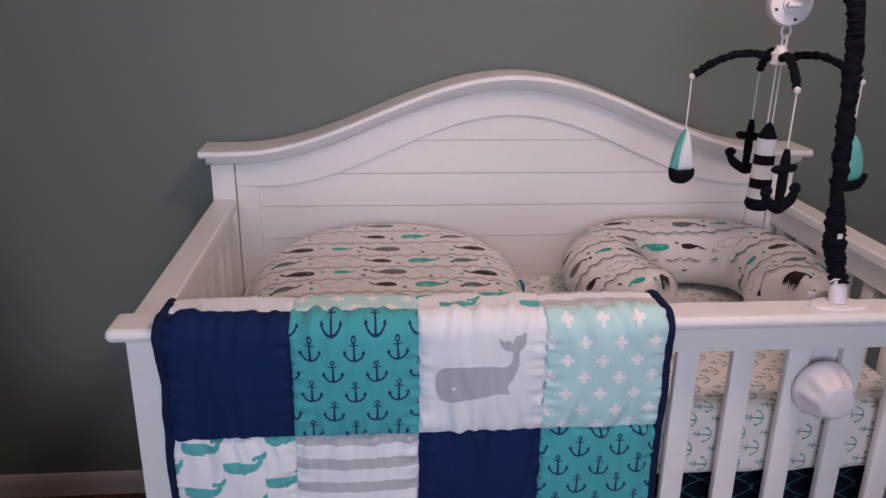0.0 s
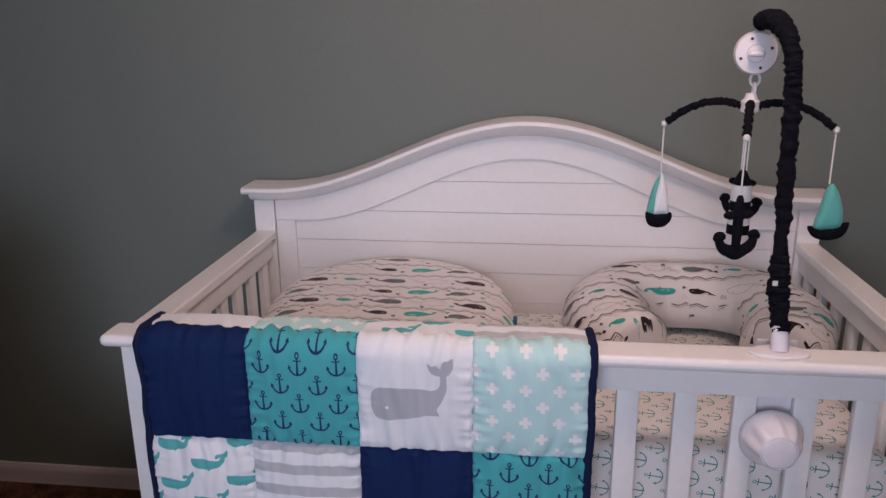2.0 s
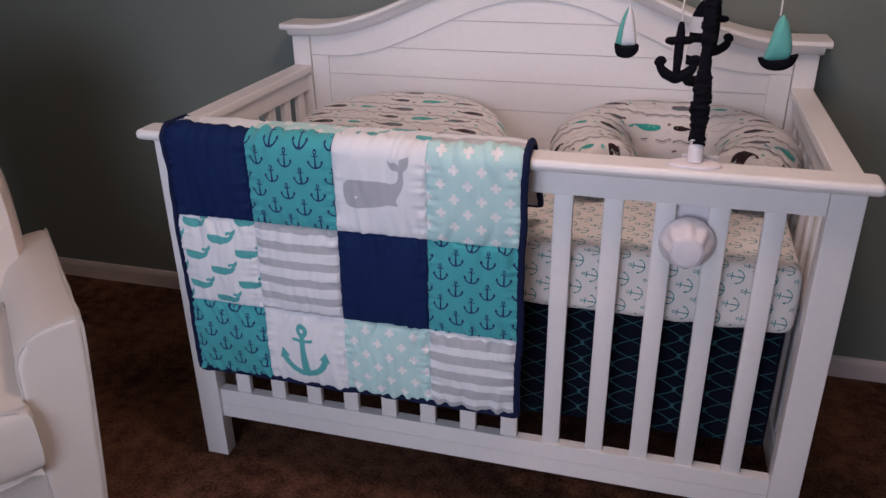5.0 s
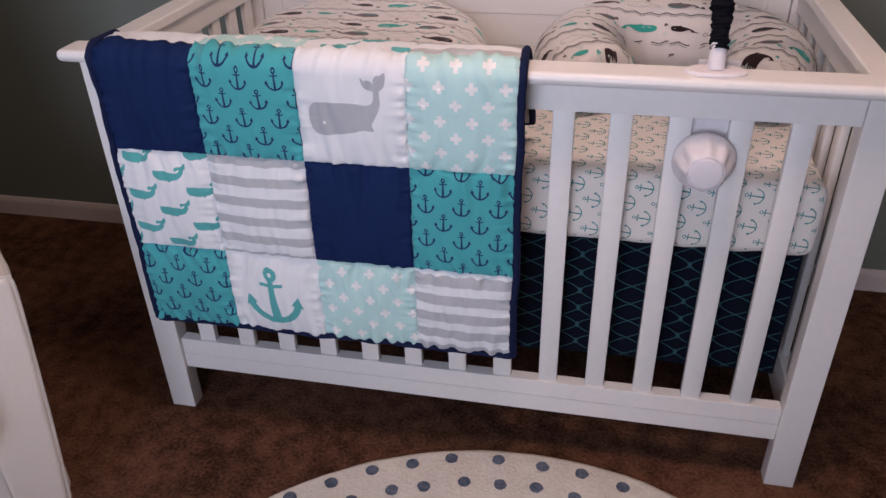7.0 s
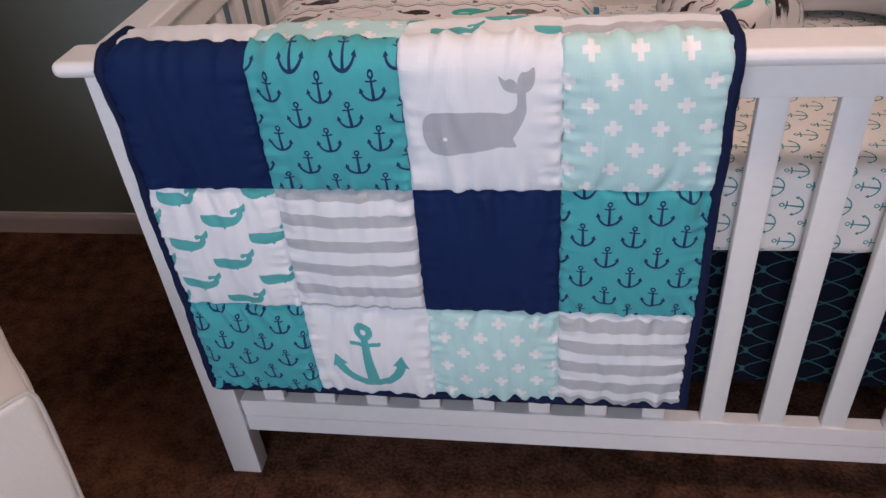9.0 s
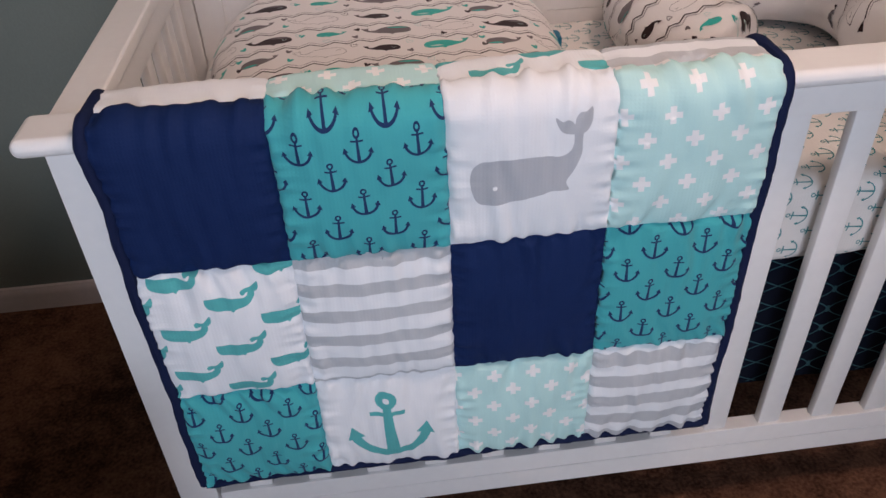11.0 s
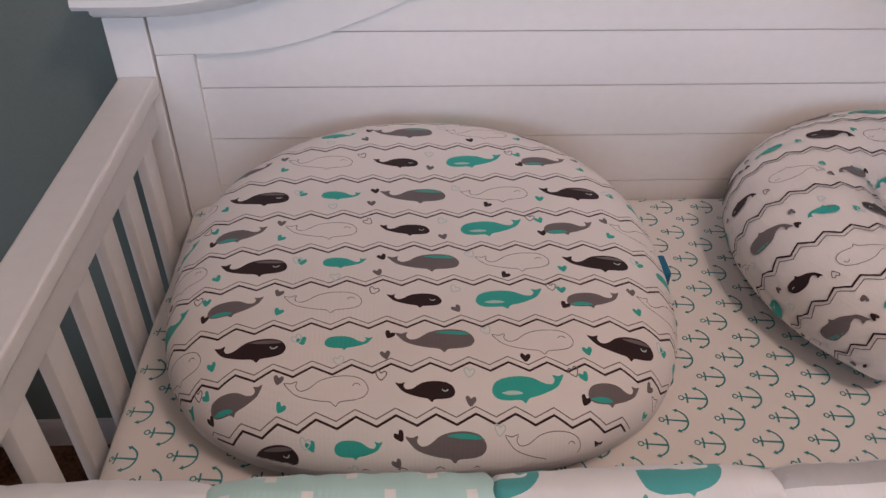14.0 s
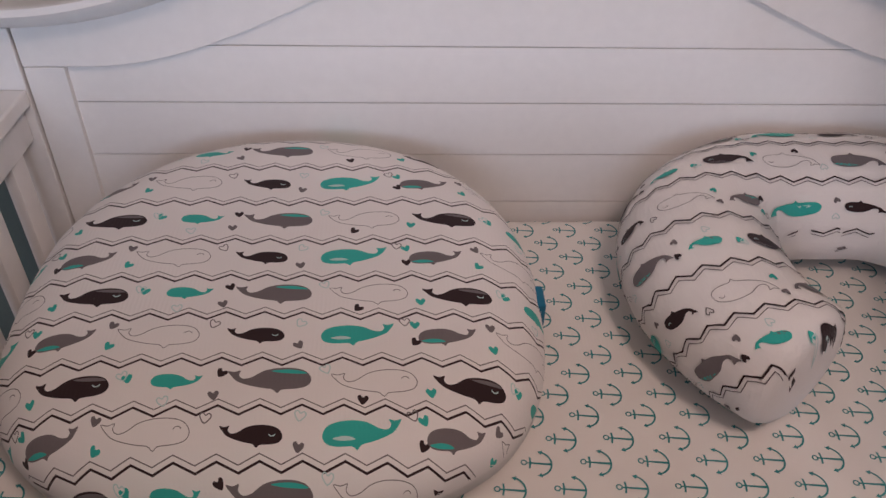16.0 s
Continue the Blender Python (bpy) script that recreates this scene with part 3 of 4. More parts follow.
nx, nz = 90, 16
verts = [skirt_point(-0.64 + 1.28 * i / nx, 0.03 - 0.29 * j / nz) for j in range(nz + 1) for i in range(nx + 1)]
faces = [(j * (nx + 1) + i, j * (nx + 1) + i + 1, (j + 1) * (nx + 1) + i + 1, (j + 1) * (nx + 1) + i) for j in range(nz) for i in range(nx)]
front_panel = link_mesh("front_panel", verts, faces, SKIRT, skirt)
for s in (-1, 1):
    verts = [Vector((s * (0.643 - 0.012 * noise.noise(Vector((y * 8, z * 4, s)))), 0.06 + 0.58 * y, 0.03 - 0.29 * z)) for z in (0, 0.25, 0.5, 0.75, 1) for y in [i / 24 for i in range(25)]]
    faces = [(j * 25 + i, j * 25 + i + 1, (j + 1) * 25 + i + 1, (j + 1) * 25 + i) for j in range(4) for i in range(24)]
    link_mesh("side_panel", verts, faces, SKIRT, skirt)
tris = []
for k in range(-10, 11):
    for s in (-1, 1):
        pts = []
        for i in range(0, 57):
            w = i / 8
            pts.append((k * 0.068 + s * 0.0322 * math.cos(math.pi * w), 0.028 - 0.043 * w))
            if i % 8 == 0 and s > 0:        # the lines meet in a short thick knot
                tris += stroke([(k * 0.068 + (0.034 if (i // 8) % 2 == 0 else -0.034), 0.028 - 0.043 * w + d) for d in (-0.007, 0.0, 0.007)], 0.0045)
        tris += stroke(pts, 0.0022)
printed("print", clipped(tris, -0.635, 0.635, -0.255, 0.03), lambda x, z: skirt_point(x, z, 0.0012), SKIRTLINE, front_panel, 0.012)

# ---------------------------------------------------------------- quilt over the front rail
quilt = thing("quilt", (-0.27, -0.02, 0.91), "quilted nautical patchwork blanket with navy binding, draped over the crib rail", "quilt")
QO = Vector((-0.27, -0.02, 0.91))
COLS = [-0.645, -0.459, -0.267, -0.0725, 0.117]
ROWS_S = [0.0, 0.187, 0.396, 0.610, 0.882]      # lengths along the hang, from the front hem upwards
HEM, RAD, FRONT, TOP, BACK = 0.318, 0.026, -0.080, 0.904, 0.022


def hang(s):
    """Middle of the quilt: (y, z) and the outward direction (y, z), s metres up from the front hem."""
    up = TOP - RAD - HEM
    quarter = RAD * math.pi / 2
    flat = BACK - FRONT - 2 * RAD
    if s < up:
        return FRONT, HEM + s, -1.0, 0.0
    s -= up
    if s < quarter:
        a = s / RAD
        return FRONT + RAD - RAD * math.cos(a), TOP - RAD + RAD * math.sin(a), -math.cos(a), math.sin(a)
    s -= quarter
    if s < flat:
        return FRONT + RAD + s, TOP, 0.0, 1.0
    s -= flat
    if s < quarter:
        a = s / RAD
        return BACK - RAD + RAD * math.sin(a), TOP - RAD + RAD * math.cos(a), math.sin(a), math.cos(a)
    s -= quarter
    return BACK + 0.574 * s, TOP - RAD - 0.819 * s, 0.819, 0.574


def seam_bend(s):
    """Seams are not quite straight."""
    return 0.0022 * noise.noise(Vector((s * 9, 1.7, 0)))


def quilt_point(x, s, puff):
    y, z, ny, nz = hang(s)
    sway = 0.006 * noise.noise(Vector((x * 5.5, s * 2.0, 5.0))) * max(0.0, min(1.0, (0.56 - s) / 0.3))
    dz = 0.004 * noise.noise(Vector((x * 7, 2.2, 0))) * max(0, 1 - s / 0.2)
    edge = max(0.0, (abs(x + 0.2625) - 0.33) / 0.055)
    x += 0.006 * edge * noise.noise(Vector((s * 13, x * 2, 8.0)))
    dz += 0.004 * noise.noise(Vector((x * 26, 7.0, 0))) * max(0, 1 - s / 0.05)
    return Vector((x + seam_bend(s), y + ny * puff - abs(sway) * (1 if s < 0.6 else 0), z + nz * puff + dz)) - QO


def puff_at(a, b, wx, wy, seed, row):
    """Height of the filling inside one patch; a, b run 0 to 1 across it."""
    e = (max(0.0, math.sin(math.pi * a)) * max(0.0, math.sin(math.pi * b)))
    h = (0.0155, 0.0155, 0.0155, 0.0065)[row] * e ** 0.36
    da, db = min(a, 1 - a) * wx, min(b, 1 - b) * wy
    # puckers run away from the seams, short from the upright ones, long from the level ones
    pa = math.exp(-da / 0.014) * noise.noise(Vector((b * wy * 95, seed * 3.1, a * 3)))
    pb = math.exp(-db / 0.040) * noise.noise(Vector((a * wx * 62 + 2.0 * noise.noise(Vector((b * 2, seed, 0))), seed * 5.7, b * 1.5)))
    h += ((0.010, 0.010, 0.010, 0.005)[row] * pa + (0.013, 0.013, 0.014, 0.005)[row] * pb) * min(1, min(da, db) / 0.004)
    h += 0.0035 * noise.noise(Vector((a * 3.1, b * 2.2, seed))) * e
    h += 0.0026 * noise.noise(Vector((a * 15, b * 4, seed))) * e
    return max(h, 0.0)


PN = 56


def make_patch(col, row, mat, label, prints=lambda w, h: ()):
    x0, x1, s0, s1 = COLS[col], COLS[col + 1], ROWS_S[row], ROWS_S[row + 1]
    seed = col * 7.3 + row * 3.9
    wx, wy = x1 - x0, s1 - s0

    def cloth_point(a, b):
        x, s = x0 + wx * a, s0 + wy * b
        # the stitched seams wander where the cloth is drawn in
        s += 0.0024 * (noise.noise(Vector((x * 80, row * 3.3, 0))) * math.exp(-b * wy / 0.012) + noise.noise(Vector((x * 80, (row + 1) * 3.3, 0))) * math.exp(-(1 - b) * wy / 0.012))
        x += 0.0020 * (noise.noise(Vector((s * 80, col * 4.1, 9))) * math.exp(-a * wx / 0.012) + noise.noise(Vector((s * 80, (col + 1) * 4.1, 9))) * math.exp(-(1 - a) * wx / 0.012))
        return quilt_point(x, s, 0.004 + puff_at(a, b, wx, wy, seed, row))

    points = [(wx * i / PN, wy * j / PN) for j in range(PN + 1) for i in range(PN + 1)]
    inks = [(m, clipped(tris, 0, wx, 0, wy)) for m, tris in prints(wx, wy)]
    return woven("patch", points, inks, lambda x, y: cloth_point(x / wx, y / wy), mat, quilt, label)


ANCHOR, PLUS, SPERM, WHALE = [tuple(Vector((p[0] * 0.9, p[1])) for p in t) for t in anchor_shape(0.085, 0.15)], plus_shape(), sperm_whale(), [tuple(Vector((p[0], p[1] * 0.86)) for p in t) for t in small_whale()]


def lattice(shape, w, h, dx, dy, size, ox, oy, turn=0.0, flip=False, slant=0.0):
    tris = []
    for j in range(-6, int(h / dy) + 3):
        for i in range(-2, int(w / dx) + 3):
            x = ox + (i + 0.5 * (j % 2)) * dx
            tris += moved(shape, x, oy + j * dy + slant * (x - ox), size, turn + random.uniform(-2, 2), flip)
    return clipped(tris, 0, w, 0, h)


def stripes(w, h, first, pitch, thick):
    tris, y = [], first
    while y < h:
        y0, y1 = max(0, y), min(h, y + thick)
        if y1 > y0:
            n = 24
            up = [(w * i / n, y1 + (0.0006 * math.sin(i * 0.9 + y * 90) if y1 < h - 0.004 else 0)) for i in range(n + 1)]
            dn = [(w * i / n, y0 + (0.0006 * math.sin(i * 0.7 + y * 70) if y0 > 0.004 else 0)) for i in range(n + 1)]
            for i in range(n):
                a, b, c, d = (Vector(p) for p in (dn[i], dn[i + 1], up[i + 1], up[i]))
                tris += [(a, b, c), (a, c, d)]
        y += pitch
    return tris


ANCHOR_AT = {(1, 2): (0.062, 0.0485), (3, 1): (0.0625, 0.042), (0, 0): (0.048, 0.049)}


def fill_patch(col, row, kind):
    if kind == "navy":
        make_patch(col, row, NAVY, "plain navy cotton patch")
    elif kind == "anchors":
        make_patch(col, row, TEAL, "teal patch with navy anchors", lambda w, h: [(INK_NAVY, lattice(ANCHOR, w, h, 0.0655, 0.0346, 0.0362, *ANCHOR_AT[(col, row)]))])
    elif kind == "plus":
        make_patch(col, row, MINT, "mint patch with white crosses",
                   lambda w, h: [(INK_WHITE, lattice(PLUS, w, h, 0.0545, 0.0292, 0.0205, *{2: (0.0325, 0.067), 0: (0.053, 0.053), 3: (0.041, 0.006)}[row], 3))])
    elif kind == "stripes":
        make_patch(col, row, COTTON, "white patch with grey stripes",
                   lambda w, h: [(INK_STRIPE, stripes(w, h, (-0.005, -0.0095, 0.0, 0.175 if col == 0 else 0.0)[row], 0.0408, (0.0222, 0.0185, 0.02, 0.02)[row]))])
    elif kind == "whales":
        make_patch(col, row, COTTON, "white patch with small teal whales",
                   lambda w, h: [(INK_TEAL, lattice(WHALE, w, h, 0.126, 0.0372, 0.064, *((0.108, 0.166) if row == 1 else (0.067, 0.012)), 2, False, 0.1 if row == 1 else 0.0))])
    elif kind == "whale":
        make_patch(col, row, COTTON, "white patch with one large grey whale",
                   lambda w, h: [(INK_GREY, SPERM),
                                 (INK_WHITE, moved(filled(arc(0, 0, 0.5, 0, 330, 11)), 0.0515, 0.0835, 0.0058))])
    elif kind == "anchor":
        make_patch(col, row, COTTON, "white patch with one large teal anchor", lambda w, h: [(INK_TEAL, moved([tuple(Vector((p[0] * 0.92, p[1])) for p in t) for t in anchor_shape(0.115, 0.16)], w * 0.49, h * 0.505, 0.128, 2))])


for row, kinds in enumerate((("anchors", "anchor", "plus", "stripes"), ("whales", "stripes", "navy", "anchors"), ("navy", "anchors", "whale", "plus"),
                             ("stripes", "plus", "whales", "stripes"))):
    for col, kind in enumerate(kinds):
        fill_patch(col, row, kind)

# backing and binding
n, k = 40, 60
verts = [quilt_point(COLS[0] + (COLS[4] - COLS[0]) * i / n, ROWS_S[4] * j / k, -0.003) for j in range(k + 1) for i in range(n + 1)]
faces = [(j * (n + 1) + i + 1, j * (n + 1) + i, (j + 1) * (n + 1) + i, (j + 1) * (n + 1) + i + 1) for j in range(k) for i in range(n)]
link_mesh("backing", verts, faces, BACKING, quilt)
for x in (COLS[0] - 0.003, COLS[4] + 0.003):
    path = [quilt_point(x, ROWS_S[4] * j / 90, 0.003 + 0.0015 * noise.noise(Vector((j * 0.45, x, 0)))) for j in range(91)]
    part("binding", tube(path, lambda t, w: 0.0078 + 0.0012 * noise.noise(Vector((t * 60, w, 1))), 10), BINDING, quilt, "narrow navy binding")
for s in (0.0, ROWS_S[4]):
    path = [quilt_point(COLS[0] + (COLS[4] - COLS[0]) * j / 60, s, 0.003 + 0.0015 * noise.noise(Vector((j * 0.5, s, 0)))) for j in range(61)]
    part("binding", tube(path, lambda t, w: 0.0075 + 0.0012 * noise.noise(Vector((t * 50, w, 4))), 10), BINDING, quilt, "narrow navy binding")

# ---------------------------------------------------------------- lounger pillow
PX, PY, PA, PB = -0.308, 0.422, 0.294, 0.274
pillow = thing("lounger_pillow", (PX, PY, 0.68), "plump round-cornered lounger pillow in white cotton with whales and zigzag lines", "pillow")


def rho(dx, dy):
    k = 2.12 if dy > 0 else 2.8
    a = PA
    return (abs(dx / a) ** k + abs(dy / PB) ** k) ** (1 / k)


def pillow_top(dx, dy):
    """Height over the sheet of the pillow's upper side at an offset from its middle."""
    r = min(1.0, rho(dx, dy))
    crown = 0.083 + 0.08 * (dy + 0.1)
    h = 0.048 + crown * (1 - r ** (7.5 + 6 * dy)) ** 0.5
    return h + 0.0035 * noise.noise(Vector((dx * 6, dy * 6, 2))) * (1 - r) + 0.0022 * noise.noise(Vector((dx * 22, dy * 22, 7))) * min(1, r) ** 6


verts, faces = [], []
na, nr = 160, 56
for j in range(nr + 1):
    f = 1 - (1 - j / nr) ** 2.6
    for i in range(na):
        w = 2 * math.pi * i / na
        ux, uy = math.cos(w), math.sin(w)
        t = 0.0 if f == 0 else f / rho(ux, uy)
        # the widening with depth makes rho depend on the radius: settle it in three steps
        for _ in range(3):
            t = f / max(1e-6, rho(ux * t, uy * t) / max(t, 1e-6)) if t else 0.0
        verts.append(Vector((ux * t, uy * t, pillow_top(ux * t, uy * t))))
for j in range(1, 7):
    f = 1 - (j / 6) ** 2 * 0.25
    for i in range(na):
        p = verts[nr * na + i]
        verts.append(Vector((p.x * f, p.y * f, max(0.002, p.z * (1 - (j / 6) ** 0.6)))))
for j in range(6):
    for i in range(na):
        a, b = (nr + j) * na + i, (nr + j) * na + (i + 1) % na
        faces.append((a, b, b + na, a + na))
rim_verts = verts[nr * na:]
link_mesh("underside", rim_verts, [tuple(i - nr * na for i in f) for f in faces], PILLOWCLOTH, pillow, "plain white cotton underside")
part("tag", box(0.284, 0.296, -0.032, 0.004, 0.052, 0.086, 0.003), TAGBLUE, pillow, "small blue fabric tag")


ARC = {}


def pillow_arc(k):
    """For a direction: flat lengths along the skin from the middle, against the share of the outline."""
    if k not in ARC:
        w = 2 * math.pi * k / 360
        u = Vector((math.cos(w), math.sin(w)))
        edge = 0.3
        for _ in range(5):
            edge /= rho(u.x * edge, u.y * edge)
        pts = [(edge * (1 - (1 - i / 80) ** 2)) for i in range(81)]
        zs = [pillow_top(u.x * r, u.y * r) for r in pts]
        run = [0.0]
        for i in range(80):
            run.append(run[-1] + math.hypot(pts[i + 1] - pts[i], 0.8 * (zs[i + 1] - zs[i])))
        ARC[k] = (run, pts)
    return ARC[k]


def pillow_lay(x, y):
    """The cloth runs over the crown and down the sides."""
    dx, dy = x - PX, y - PY
    flat = math.hypot(dx, dy)
    if flat > 1e-6:
        deg = math.degrees(math.atan2(dy, dx)) % 360
        k = int(deg)
        vals = []
        for kk in (k, k + 1):
            run, pts = pillow_arc(kk % 360)
            vals.append(float(np.interp(flat, run, pts)))
        r = vals[0] + (vals[1] - vals[0]) * (deg - k)
        dx, dy = dx / flat * r, dy / flat * r
    z = pillow_top(dx, dy)
    return Vector((dx, dy, z))


PWHALE, OWHALE, HEART = pillow_whale(), outline_whale(), heart_pts()
WBACK, WBELLY, WEYE = whale_back(), whale_belly(), whale_eye()
HFILL, HLINE = filled(HEART), stroke([(p.x, p.y) for p in HEART], 0.11, True)


def zigzag(x0, x1, y, period, amp, width):
    n = int((x1 - x0) / period * 2)
    return stroke([(x0 + i * period / 2, y + (amp if i % 2 else -amp)) for i in range(n + 1)], width)


def whale_print(x0, x1, lines, ax, bx, period, size=1.0):
    """The repeat of the pillow fabric between x0 and x1: lines is a list of the zigzags' y, front to back."""
    ink = {m: [] for m in (INK_DARK, INK_TAUPE, INK_GREEN, INK_PALE)}

    def lay_whale(mat, x, y, length, turn, flip=False, extra=()):
        ink[mat] += moved(PWHALE, x, y, length * size, turn, flip)
        for m, shape in extra:
            ink[m] += moved(shape, x, y, length * size, turn, flip)

    for k, y in enumerate(lines):
        wob = lambda: random.uniform(-0.0015, 0.0015)
        ink[INK_DARK] += zigzag(x0, x1, y, 0.0385 * size, 0.0046 * size, 0.0022)
        ink[INK_TAUPE] += zigzag(x0, x1, y + 0.0064 * size, 0.0385 * size, 0.0046 * size, 0.0011)
        if k + 1 == len(lines):
            break
        m = (y + lines[k + 1]) / 2 + 0.003 * size
        for r in range(-3, 4):
            if k % 2 == 0:          # dark, small green, taupe with a green back, outline
                b = ax + r * period
                lay_whale(INK_DARK, b, m - 0.001 + wob(), 0.072, 2, True, [(INK_PALE, WEYE), (INK_TAUPE, WBACK)])
                lay_whale(INK_GREEN, b + 0.098 * size, m + 0.001 + wob(), 0.047, -3, False, [(INK_TAUPE, WBELLY)])
                lay_whale(INK_TAUPE, b + 0.186 * size, m + wob(), 0.077, 2, True, [(INK_GREEN, WBACK)])
                ink[INK_TAUPE] += moved(OWHALE, b + 0.285 * size, m + wob(), 0.079 * size, 4, True)
                for hx, hy, fillit, mat in ((0.052, 0.006, 1, INK_GREEN), (0.047, 0.009, 0, INK_PALE), (0.088, -0.019, 0, INK_PALE), (0.140, 0.010, 1, INK_DARK), (0.134, -0.014, 1, INK_TAUPE),
                                            (0.238, 0.014, 0, INK_PALE), (0.272, -0.019, 1, INK_DARK), (0.337, -0.010, 1, INK_GREEN)):
                    ink[mat] += moved(HFILL if fillit else HLINE, b + hx * size, m + hy * size, 0.0105 * size, random.uniform(-40, 40))
            else:                   # taupe with a green belly, outline, small dark, large green
                b = bx + r * period
                lay_whale(INK_TAUPE, b, m + wob(), 0.060, 6, False, [(INK_GREEN, WBELLY)])
                ink[INK_TAUPE] += moved(OWHALE, b + 0.093 * size, m + wob(), 0.079 * size, 2, True)
                lay_whale(INK_DARK, b + 0.188 * size, m - 0.001 + wob(), 0.056, -1, True, [(INK_PALE, WEYE)])
                lay_whale(INK_GREEN, b + 0.288 * size, m + wob(), 0.073, 5, False, [(INK_DARK, WEYE), (INK_PALE, moved(WBELLY, -0.05, 0.012, 0.7))])
                for hx, hy, fillit, mat in ((0.046, -0.010, 1, INK_GREEN), (0.046, 0.016, 1, INK_TAUPE), (0.146, 0.015, 0, INK_TAUPE), (0.232, 0.016, 0, INK_PALE), (0.230, -0.012, 1, INK_TAUPE),
                                            (0.336, 0.018, 0, INK_TAUPE), (0.345, -0.008, 1, INK_DARK), (0.346, 0.014, 1, INK_GREEN)):
                    ink[mat] += moved(HFILL if fillit else HLINE, b + hx * size, m + hy * size, 0.0105 * size, random.uniform(-40, 40))
    return ink


LINES = [0.011, 0.064, 0.116, 0.168, 0.218, 0.270, 0.328, 0.382, 0.440, 0.509, 0.577, 0.645, 0.710, 0.775]
points = []
for k in range(0, 360, 2):
    run, _ = pillow_arc(k)
    for i in range(4, 81, 2):
        w = radians(k)
        points.append((PX + run[i] * math.cos(w), PY + run[i] * math.sin(w)))


def on_pillow(t):
    c = (t[0] + t[1] + t[2]) / 3 - Vector((PX, PY))
    return c.length < pillow_arc(int(math.degrees(math.atan2(c.y, c.x)) % 360))[0][-1] - 0.003


def skewed(tris):
    """The cover is pulled a little askew."""
    return [tuple(Vector((p[0] + 0.085 * (0.36 - p[1]), p[1])) for p in t) for t in tris]


inks = [(m, [t for t in refined(skewed(tris), 0.008) if on_pillow(t)]) for m, tris in whale_print(-0.72, 0.10, LINES, -0.493, -0.511, 0.378).items()]
woven("cover", points, inks, pillow_lay, PILLOWCLOTH, pillow, "white cotton cover with whales and zigzag lines", 0.008)

# ---------------------------------------------------------------- nursing pillow
NC = Vector((0.385, 0.47, 0.68))
nursing = thing("nursing_pillow", NC, "horseshoe nursing pillow in white cotton with whales and zigzag lines", "pillow")
NLINE = catmull([(0.258, 0.290, 0), (0.210, 0.362, 0), (0.190, 0.46, 0), (0.218, 0.555, 0), (0.300, 0.612, 0), (0.388, 0.620, 0), (0.476, 0.612, 0), (0.556, 0.555, 0),
                 (0.584, 0.46, 0), (0.564, 0.362, 0), (0.518, 0.290, 0)], 10)
NK = len(NLINE)


def nurse_radius(t):
    e = min(t, 1 - t)
    return 0.099 * min(1.0, (0.82 + 0.18 * min(1, e / 0.16))) * (max(0.0, 1 - (1 - min(1, e / 0.036)) ** 2)) ** 0.5


def nurse_near(x, y):
    best = min(range(NK), key=lambda i: (NLINE[i].x - x) ** 2 + (NLINE[i].y - y) ** 2)
    p = Vector((x, y, 0))
    res = (1e9, 0, None)
    for i in (best - 1, best):
        if 0 <= i < NK - 1:
            a, b = NLINE[i], NLINE[i + 1]
            f = max(0.0, min(1.0, (p - a).dot(b - a) / (b - a).length_squared))
            d = (a + (b - a) * f - p).length
            if d < res[0]:
                res = (d, (i + f) / (NK - 1), a + (b - a) * f)
    return res


def nurse_height(q, t, x, y):
    """Height for a share q of the radius."""
    return 0.070 + (0.080 + 0.012 * math.sin(math.pi * t)) * max(0.0, 1 - q * q) ** 0.5 * (nurse_radius(t) / 0.099) ** 0.5 + 0.004 * noise.noise(Vector((x * 9, y * 9, 4)))


bm = bmesh.new()
rings, seg = [], 30
for i in range(NK):
    t = i / (NK - 1)
    d = (NLINE[min(NK - 1, i + 1)] - NLINE[max(0, i - 1)]).normalized()
    side = Vector((-d.y, d.x, 0))
    R = max(0.002, nurse_radius(t))
    if i in (0, NK - 1):
        R = 0.004
    ring = []
    for j in range(seg):
        w = 2 * math.pi * j / seg
        q = math.cos(w)
        p = NLINE[i] + side * (R * q)
        top = nurse_height(q, t, p.x, p.y)
        z = top if math.sin(w) >= 0 else 0.070 - 0.068 * max(0, 1 - q * q) ** 0.5 * (R / 0.099) ** 0.5 + 0.004 * noise.noise(Vector((p.x * 9, p.y * 9, 4)))
        ring.append(bm.verts.new((p.x - NC.x, p.y - NC.y, z)))
    rings.append(ring)
for a, b in zip(rings, rings[1:]):
    for j in range(seg):
        bm.faces.new((a[j], b[j], b[(j + 1) % seg], a[(j + 1) % seg]))
bm.faces.new(rings[0])
bm.faces.new(rings[-1][::-1])
bmesh.ops.recalc_face_normals(bm, faces=bm.faces[:])
ncover = part("cover", bm, PILLOWCLOTH, nursing, "white cotton cover with whales and zigzag lines", True, 80)


